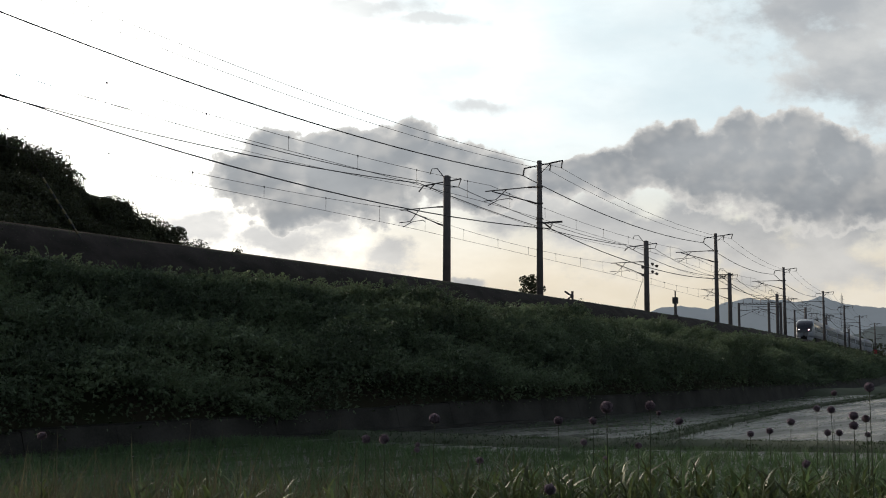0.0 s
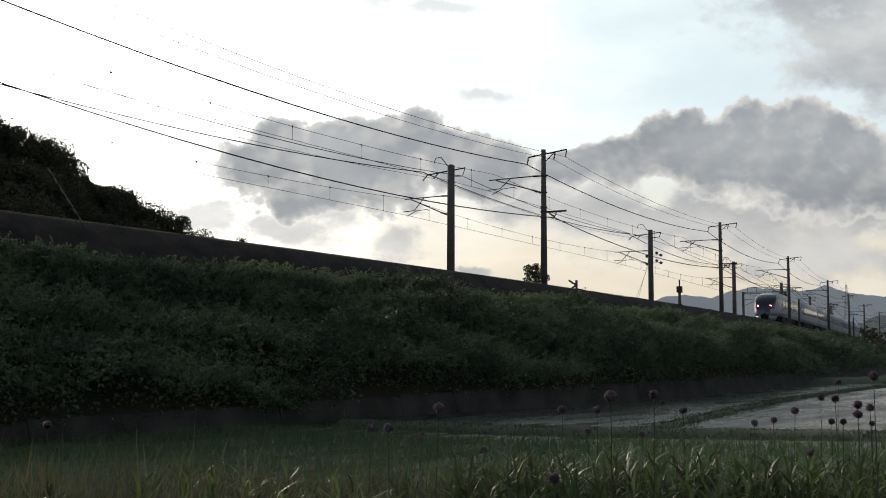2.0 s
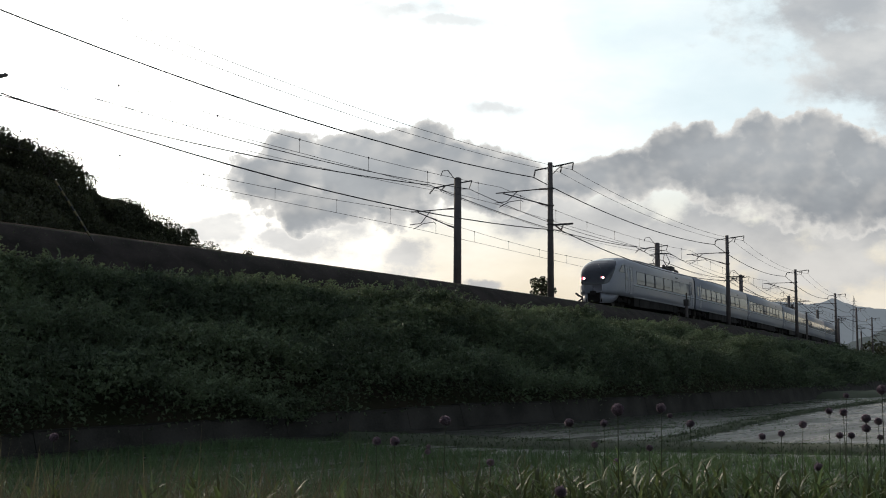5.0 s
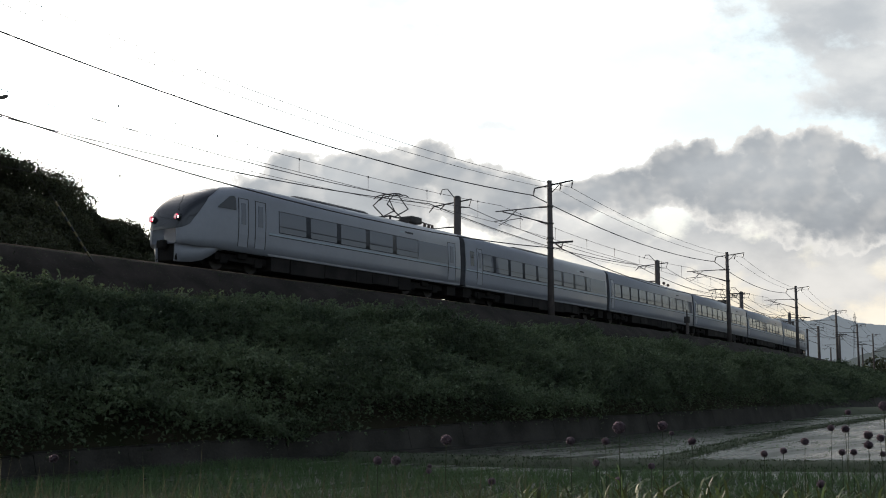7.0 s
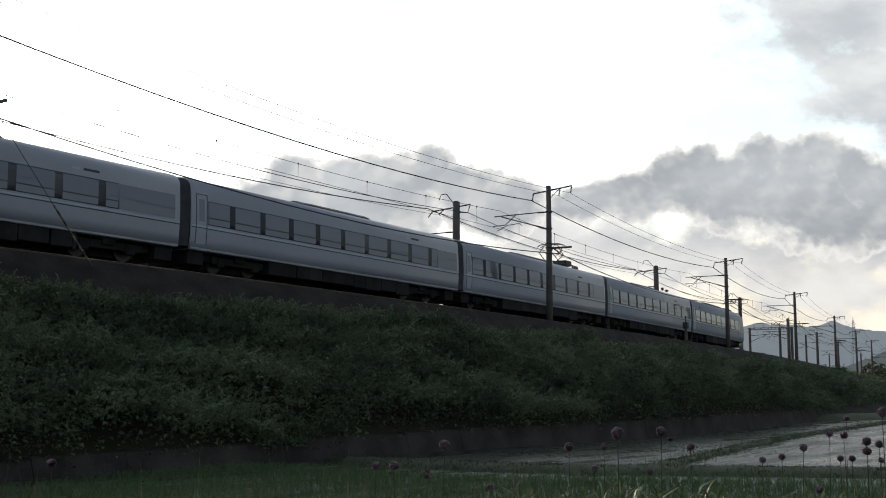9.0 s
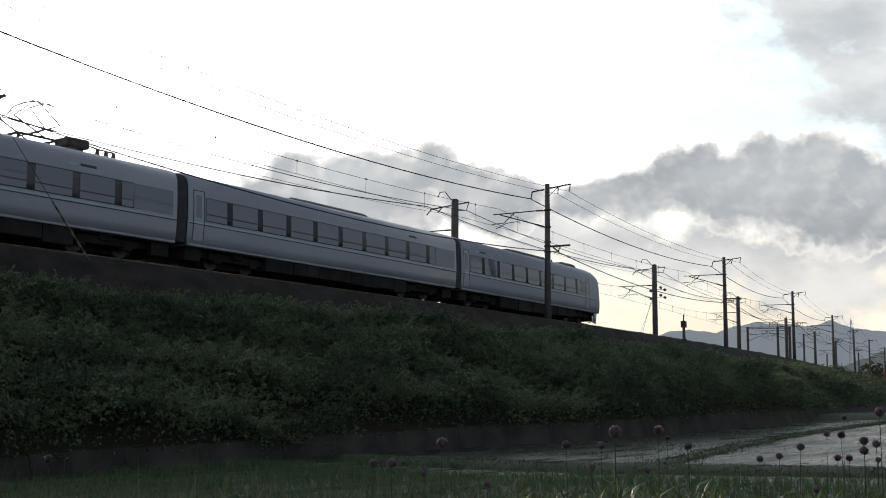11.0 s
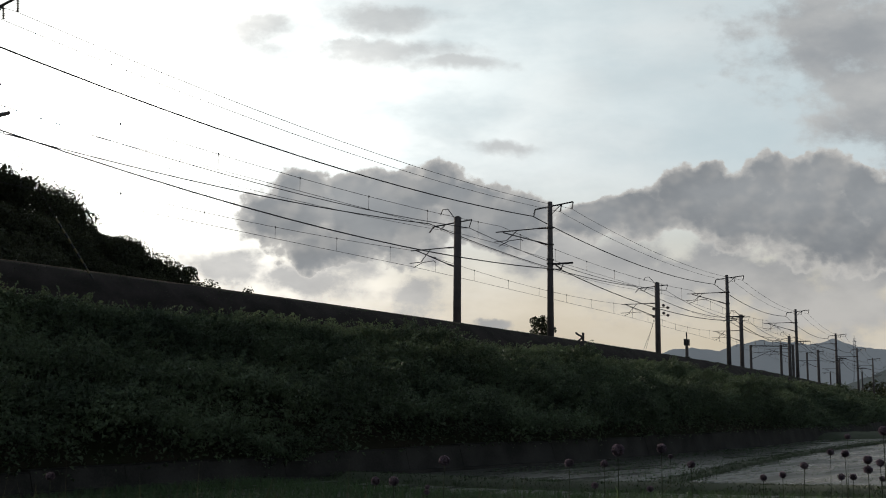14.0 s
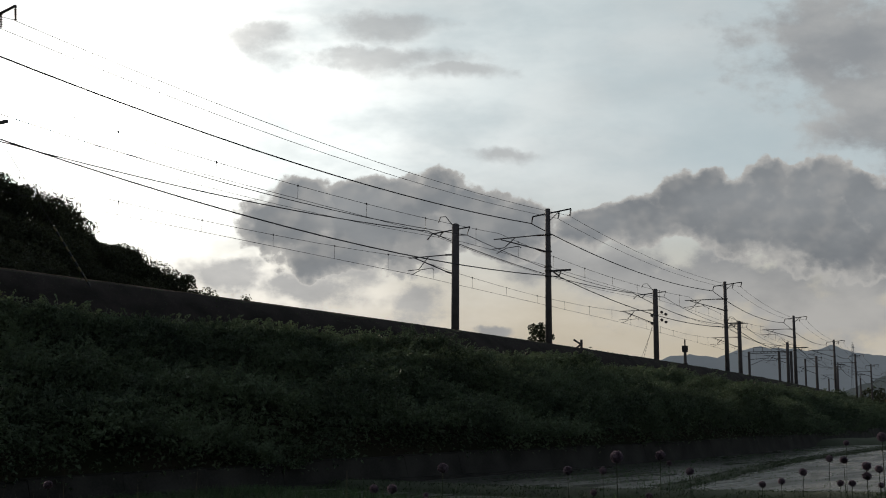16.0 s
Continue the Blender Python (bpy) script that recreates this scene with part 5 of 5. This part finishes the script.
# wooded hill beyond the tracks
HILL_AZ = [44, 47, 49.9, 50.35, 50.8, 51.7, 52.65, 53.2, 54.2, 54.9, 55.6, 56.2, 56.6, 57.2, 57.9, 58.9, 60, 66, 75]
HILL_EL = [3.2, 4.4, 5.86, 6.28, 6.7, 7.0, 7.25, 7.9, 8.15, 8.2, 8.5, 9.15, 9.95, 10.45, 10.6, 10.9, 11.3, 13.0, 14.0]


def hill():
    vs, fs = [], []
    n, m = 40, 10
    for i in range(n + 1):
        az = 40 + 40 * i / n
        el = float(np.interp(az, HILL_AZ, HILL_EL))
        for j in range(m + 1):
            f = j / m
            d = 75 + 85 * f
            crest = 128 * math.tan(radians(el)) + 1.6 - 6.0
            z = -1.0 + (crest + 1.0) * math.sin(min(1.0, f / 0.72) * math.pi / 2) ** 1.1
            z += 0.8 * noise.noise(Vector((az * 0.35, f * 4, 2.0)))
            vs.append((d * math.cos(radians(az)), d * math.sin(radians(az)), z))
    for i in range(n):
        for j in range(m):
            a = i * (m + 1) + j
            fs.append((a, a + 1, a + m + 2, a + m + 1))
    tagged(new("hill", mesh_of("hill", vs, fs, M_SOIL, True)), "dark steep hillside under woodland beyond the line", "hill", kind="structure")


hill()
TREES = [make_tree(60 + k, 7.5 + k * 0.6, 2.6 + 0.35 * k, 6500 if k < 3 else 4600, 0.25, M_WOOD_LEAF, "dark broad-leaved tree on the hillside against the sky") for k in range(4)]
HEIGHTS = [7.5 + k * 0.6 for k in range(4)]
rng_trees = random.Random(77)
placed = []
for k in range(120):
    az = 48.6 + (68 - 48.6) * ((k * 0.618) % 1.0)
    layer = k % 4
    el = float(np.interp(az, HILL_AZ, HILL_EL)) * (1 - 0.17 * layer) - rng_trees.uniform(0.0, 0.25)
    d = 128 - layer * 10 + rng_trees.uniform(-3, 3)
    kind = rng_trees.randrange(4)
    if layer == 0 and 56.7 < az < 58.8:
        kind = 3  # thin crowns that let the sky through
    z = 1.6 + d * math.tan(radians(el)) - HEIGHTS[kind] * 0.98
    m = pose(d * math.cos(radians(az)), d * math.sin(radians(az)), z, 0, 0, rng_trees.uniform(0, 360))
    if kind not in placed:
        TREES[kind].matrix_world = m
        placed.append(kind)
    else:
        copy_thing(TREES[kind], m)


def hill_undergrowth():
    rng = np.random.RandomState(83)
    n = 110000
    az = rng.uniform(47, 68, n)
    f = rng.uniform(0.05, 0.75, n)
    d = 75 + 85 * f
    el = np.interp(az, HILL_AZ, HILL_EL)
    crest = 128 * np.tan(np.radians(el)) + 1.6 - 6.0
    z = -1.0 + (crest + 1.0) * np.sin(np.minimum(1.0, f / 0.72) * np.pi / 2) ** 1.1 + rng.uniform(0, 2.6, n) * value_noise(az * 2, f * 40, 5)
    c = np.stack([d * np.cos(np.radians(az)), d * np.sin(np.radians(az)), z], 1)
    v, ff = leaves(rng, c, rng.uniform(0.22, 0.5, n), rng.normal(size=(n, 3)) + [0, -0.4, 0.8])
    tagged(new("undergrowth", fast_mesh("undergrowth", v, 2, ff, M_WOOD_LEAF)), "dark undergrowth covering the hillside", "undergrowth", kind="stuff")


hill_undergrowth()

bush = make_tree(90, 2.1, 0.8, 1100, 0.15, M_WOOD_LEAF, "small dark bush between the tracks", "bush", 0.12)
bush.matrix_world = at_line(65.75, 2.2, -0.6) @ Matrix.Diagonal((1.35, 1.35, 1.12, 1))
sapling = make_tree(91, 2.0, 0.40, 120, 0.12, M_WOOD_LEAF, "small flat-topped tree beyond the tracks", "sapling", 0.65)
sapling.matrix_world = at_line(43.6, 10.0, -0.05)


def far_trees():
    rng = np.random.RandomState(97)
    cs, sz, nr = [], [], []
    for k in range(120):
        az = rng.uniform(5, 18.6)
        d = rng.uniform(330, 620)
        x, y = d * math.cos(radians(az)), d * math.sin(radians(az))
        h = rng.uniform(3, 8) * (1.3 if az < 16.5 else 0.7)
        q = leaf_ball(rng, (x, y, h * 0.5), h * 0.6, 160, 1.3, 0.8)
        cs.append(q[0]), sz.append(q[1]), nr.append(q[2])
    v, f = leaves(rng, np.concatenate(cs), np.concatenate(sz), np.concatenate(nr))
    tagged(new("far_woods", fast_mesh("far_woods", v, 2, f, M_WOOD_LEAF)), "distant belt of dark trees at the foot of the mountains", "trees", kind="stuff")


far_trees()

# ---- fields ----

def edge_x(y):
    return np.interp(y, [0.0, 7.0, 11.0, 13.6, 19.0], [30.7, 28.4, 26.2, 24.6, 23.3])


def sheet(name, pts, z, material, label, category):
    ob = new(name, mesh_of(name, [(x, y, z) for x, y in pts], [tuple(range(len(pts)))], material))
    return tagged(ob, label, category, kind="structure")


def wall_y(x):
    p = along(x, wall_off(x) - 0.66)
    return p.y


sheet("water", [(-8, -14), (31, -14), (31, 0), (28.4, 7.0), (24.6, 13.6), (23.4, 18.4), (22.8, 20.6), (10, 22.0), (-8, 22.0)], FIELD_Z + 0.0, M_WATER, "shallow water of the near rice paddy", "water")
sheet("water", [(28.6, 7.4), (31.8, -14), (160, -14), (160, 18), (68, 18.5), (56, 17.6), (46.6, 16.5), (36.4, 14.8), (29.9, 13.5), (25.4, 12.6)], FIELD_Z + 0.05, M_WATER, "flooded paddy with sparse seedlings", "water")
sheet("water", [(25.0, 13.4), (29.9, 14.1), (36.4, 15.4), (46.6, 17.1), (56, 18.1), (68, 19.3), (80, 21.4), (81, 24.6), (70, 23.3), (56, 21.9), (46, 21.7), (32, 20.6), (24.0, 20.6)], FIELD_Z + 0.03, M_WATER, "flooded paddy with sparse seedlings", "water")


def bund(pts, width, height, seed, count, label):
    """A low grassy earth bank between paddies."""
    rng = np.random.RandomState(seed)
    P = np.array(pts, float)
    L = np.r_[0, np.cumsum(np.linalg.norm(np.diff(P, axis=0), axis=1))]
    n = int(L[-1] / 0.6) + 2
    t = np.linspace(0, L[-1], n)
    c = np.stack([np.interp(t, L, P[:, 0]), np.interp(t, L, P[:, 1])], 1)
    d = np.gradient(c, axis=0)
    d /= np.linalg.norm(d, axis=1, keepdims=True)
    nrm = np.stack([-d[:, 1], d[:, 0]], 1)
    vs, fs = [], []
    prof = ((-0.5, -0.15), (-0.38, 0.55), (-0.15, 1.0), (0.15, 1.0), (0.38, 0.6), (0.5, -0.15))
    for i in range(n):
        for o, h in prof:
            q = c[i] + nrm[i] * (o * width + 0.05 * rng.normal())
            vs.append((q[0], q[1], FIELD_Z + h * height + 0.02 * rng.normal()))
    m = len(prof)
    for i in range(n - 1):
        for j in range(m - 1):
            a = i * m + j
            fs.append((a, a + 1, a + m + 1, a + m))
    ob = tagged(new("field_bank", mesh_of("field_bank", vs, fs, M_GROUND, True)), label, "field bank", kind="structure")
    k = rng.randint(0, n, count)
    o = rng.uniform(-0.5, 0.5, count)
    r2 = c[k] + nrm[k] * (o * width)[:, None] + rng.normal(size=(count, 2)) * 0.25
    z = FIELD_Z + height * (1 - 1.9 * np.abs(o)) * 0.9
    v, f = blades(rng, np.column_stack([r2, z]), rng.uniform(0.03, 0.11, count), np.full(count, 0.02), rng.uniform(0.3, 1.0, count))
    tagged(new("bank_grass", fast_mesh("bank_grass", v, 5, f, M_TURF)), "short rough grass on the field bank", "grass", kind="stuff")
    return ob


bund([(23.0, 20.8), (23.4, 18.4), (23.8, 16.0), (24.6, 13.6), (26.2, 11.0), (28.4, 7.0), (32, -4), (34, -14)], 2.2, 0.17, 5, 34000, "low grassy earth bank between rice paddies")
bund([(25.0, 13.0), (29.9, 13.8), (36.4, 15.1), (46.6, 16.8), (56, 17.8), (68, 18.9), (82, 21.4)], 0.6, 0.12, 6, 14000, "low grassy earth bank between flooded paddies")
bund([(62, 27.5), (72, 24.0), (78, 22.6), (96, 20.5), (130, 16.0)], 4.0, 0.4, 7, 9000, "broad grassy bank at the end of the paddies")


def rice(name, pts_test, x0, x1, y0, y1, dx, dy, hmin, hmax, per, width, seed, label):
    rng = np.random.RandomState(seed)
    gx, gy = np.meshgrid(np.arange(x0, x1, dx), np.arange(y0, y1, dy))
    gx, gy = gx.ravel(), gy.ravel()
    az, d = np.degrees(np.arctan2(gy, gx)), np.hypot(gx, gy)
    ok = (az > 10) & (az < 63) & (d > 6.8) & pts_test(gx, gy)
    gx, gy = gx[ok], gy[ok]
    n = len(gx)
    x = np.repeat(gx + rng.normal(size=n) * 0.05, per) + rng.normal(size=n * per) * 0.02
    y = np.repeat(gy + rng.normal(size=n) * 0.05, per) + rng.normal(size=n * per) * 0.02
    patchy = 0.75 + 0.5 * value_noise(x / 1.7, y / 1.7, seed)
    roots = np.stack([x, y, np.full(n * per, FIELD_Z - 0.02)], 1)
    v, f = blades(rng, roots, rng.uniform(hmin, hmax, n * per) * patchy, np.full(n * per, width), rng.uniform(0.1, 0.8, n * per))
    ob = new(name, fast_mesh(name, v, 5, f, M_RICE))
    return tagged(ob, label, "rice", kind="stuff")


rice("rice_plants", lambda x, y: (x < edge_x(y) - 3.0) & (y < 21.2), 1, 31, 4, 21.3, 0.15, 0.22, 0.2, 0.32, 7, 0.011, 61, "dense rows of young green rice in shallow water")
rice("rice_seedlings", lambda x, y: (x > edge_x(y) + 1.4) & (np.abs(y - np.interp(x, [25, 29.9, 36.4, 46.6, 56, 68, 82], [13.0, 13.8, 15.1, 16.8, 17.8, 18.9, 21.4])) > 0.5) & (y < np.interp(x, [24, 32, 56, 80], [20.2, 20.2, 21.5, 24.2])), 23, 85, 4, 24, 0.18, 0.5, 0.06, 0.125, 4, 0.026, 62, "thin rows of rice seedlings in flooded paddies")


# ---- roadside bank in front of the camera ----
def verge():
    vs, fs = [], []
    n = 40
    prof = [(-6, 0.0), (0.0, 0.0), (3.0, 0.02), (5.0, 0.02), (6.6, -0.02), (7.4, -0.25), (8.4, -0.62)]
    for i in range(n + 1):
        u = -14 + 34 * i / n
        for d, z in prof:
            q = Vector((0.792, 0.610)) * d + Vector((0.610, -0.792)) * u
            vs.append((q.x, q.y, z + 0.05 * noise.noise(Vector((u * 0.9, d, 0)))))
    m = len(prof)
    for i in range(n):
        for j in range(m - 1):
            a = i * m + j
            fs.append((a, a + m, a + m + 1, a + 1))
    tagged(new("verge", mesh_of("verge", vs, fs, M_GROUND, True)), "grassy roadside bank above the paddy", "verge", kind="structure")


verge()
FWD, RGT = np.array([0.792, 0.610]), np.array([0.610, -0.792])


def verge_z(d):
    return np.interp(d, [3.0, 5.0, 6.6, 7.4], [0.02, 0.02, -0.02, -0.25])


def weeds(name, count, d0, d1, u0, u1, h0, h1, width, lean, seed, material, label, per=9):
    rng = np.random.RandomState(seed)
    tufts = max(1, count // per)
    td, tu = rng.uniform(d0, d1, tufts), rng.uniform(u0, u1, tufts)
    th = rng.uniform(h0, h1, tufts)
    k = np.repeat(np.arange(tufts), per)
    n = len(k)
    d, u = td[k] + rng.normal(size=n) * 0.05, tu[k] + rng.normal(size=n) * 0.05
    q = d[:, None] * FWD + u[:, None] * RGT
    roots = np.column_stack([q, verge_z(d) - 0.03])
    v, f = blades(rng, roots, th[k] * rng.uniform(0.6, 1.08, n), width * rng.uniform(0.6, 1.4, n), rng.uniform(lean * 0.2, lean, n))
    ob = new(name, fast_mesh(name, v, 5, f, material))
    return tagged(ob, label, "grass", kind="stuff")


def leafy_weeds(name, stems, d0, d1, u0, u1, h0, h1, seed, label):
    """Upright stems with arching leaves all the way up."""
    rng = np.random.RandomState(seed)
    per = 22
    d, u, h = rng.uniform(d0, d1, stems), rng.uniform(u0, u1, stems), rng.uniform(h0, h1, stems)
    lump = value_noise(d * 1.6, u * 1.6 + 20, seed)
    h = h * (0.86 + 0.2 * lump)
    q = d[:, None] * FWD + u[:, None] * RGT
    foot = np.column_stack([q, verge_z(d) - 0.03])
    v1, f1 = blades(rng, foot, h, np.full(stems, 0.010), np.full(stems, 0.06))
    k = np.repeat(np.arange(stems), per)
    g = np.tile(np.linspace(0.35, 0.97, per), stems) + rng.uniform(-0.02, 0.02, stems * per)
    at = foot[k] + np.column_stack([rng.normal(size=(stems * per, 2)) * 0.006, g * h[k]])
    n = stems * per
    v2, f2 = blades(rng, at, rng.uniform(0.09, 0.24, n) * (1.25 - 0.5 * g), rng.uniform(0.011, 0.022, n), rng.uniform(0.25, 0.9, n))
    ob = new(name, fast_mesh(name, np.concatenate([v1, v2]), 5, np.concatenate([f1, f2 + len(v1)]), M_WEED))
    return tagged(ob, label, "weeds", kind="stuff")


weeds("verge_grass", 5200, 5.4, 7.0, -3.2, 0.6, 0.95, 1.24, 0.010, 0.35, 71, M_DRY, "pale dry seeding grass on the verge")
weeds("verge_grass", 8500, 5.2, 7.2, -3.2, 1.2, 0.85, 1.16, 0.012, 0.65, 72, M_GRASS, "tall green grass on the verge")
weeds("verge_grass", 1800, 5.0, 6.9, 0.0, 3.3, 0.85, 1.12, 0.010, 0.6, 73, M_GRASS, "broad-bladed green grass on the verge")
leafy_weeds("verge_weeds", 620, 5.2, 6.7, 0.05, 3.3, 0.84, 1.06, 75, "leafy dark green weeds crowding the verge")
leafy_weeds("verge_weeds", 150, 5.2, 6.7, -3.0, 0.3, 0.8, 1.0, 76, "leafy dark green weeds among the verge grass")
weeds("verge_grass", 60, 5.2, 6.8, -2.9, 1.2, 1.2, 1.42, 0.006, 0.12, 74, M_DRY, "single tall dry grass stalks", 1)


# round purple flower heads on tall stems
def leek_flower(seed):
    rng = np.random.RandomState(seed)
    g = empty("leek_flower", Matrix.Identity(4), "round dusky purple leek flower head on a tall thin stem", "flower", "leek flowers")
    b = BM()
    lean = rng.uniform(-0.06, 0.06, 2)
    tube(b, [(lean[0], lean[1], -1.45), (lean[0] * 0.3, lean[1] * 0.3, -0.6), (0, 0, -0.02)], 0.0026, 6, 0.002)
    part("stem", b, M_STEM, g)
    n = 420
    d = rng.normal(size=(n, 3))
    d /= np.linalg.norm(d, axis=1, keepdims=True)
    c = d * 0.0215 * rng.uniform(0.82, 1.08, n)[:, None] * np.array([1, 1, 0.92])
    v, f = leaves(rng, c, rng.uniform(0.006, 0.010, n), d + rng.normal(size=(n, 3)) * 0.5)
    head = new("flower_head", fast_mesh("flower_head", v, 2, f, M_FLORET))
    head.parent = g
    b = BM()
    bmesh.ops.create_icosphere(b, subdivisions=2, radius=0.017)
    part("seed_core", b, M_FLORET, head)
    return g


HEADS = [(3.32, 5.1, 1.21), (4.33, 3.76, 1.2), (3.95, 3.32, 1.24), (3.71, 2.84, 1.36), (8.09, 6.39, 0.83), (6.74, 5.33, 0.92), (5.28, 3.71, 1.03), (3.69, 2.26, 1.11),
         (4.92, 2.96, 1.3), (5.66, 3.17, 1.26), (6.44, 3.68, 1.07), (3.51, 1.91, 1.44), (6.66, 3.39, 1.05), (4.68, 2.32, 1.4), (9.42, 4.58, 1.13), (5.96, 2.77, 1.26),
         (7.1, 2.79, 1.13), (7.18, 2.69, 1.15), (6.35, 2.25, 1.26), (5.72, 1.95, 1.08), (7.36, 2.43, 1.3), (6.49, 2.06, 1.33), (8.65, 2.72, 1.37), (5.84, 1.74, 1.33),
         (5.84, 1.74, 1.28), (6.61, 1.9, 1.28), (5.29, 1.5, 1.49), (8.84, 2.53, 1.05), (7.41, 2.38, 1.14), (7.46, 2.32, 1.14), (6.54, 3.57, 0.96)]
flowers = [leek_flower(200 + k) for k in range(3)]
for k, (x, y, z) in enumerate(HEADS):
    m = pose(x, y, z, 0, 0, k * 47 % 360)
    if k < 3:
        flowers[k].matrix_world = m
    else:
        copy_thing(flowers[k % 3], m)


def motions():
    for k, car in enumerate(TRAIN):
        walk(car, [(t / 2, car_pose(k, t / 2)) for t in range(33)])
    # the clouds drift slowly
    walk(backdrop, [(t, Matrix.Translation(EYE) @ SKY_TURN @ pose(0, 0, 0, 0, -CLOUD_DRIFT * (t - 7), 0) @ Matrix.Translation((0, 0, -SKY_R))) for t in (0, 4, 8, 12, 16)])


CLOUD_DRIFT = 0.060
motions()
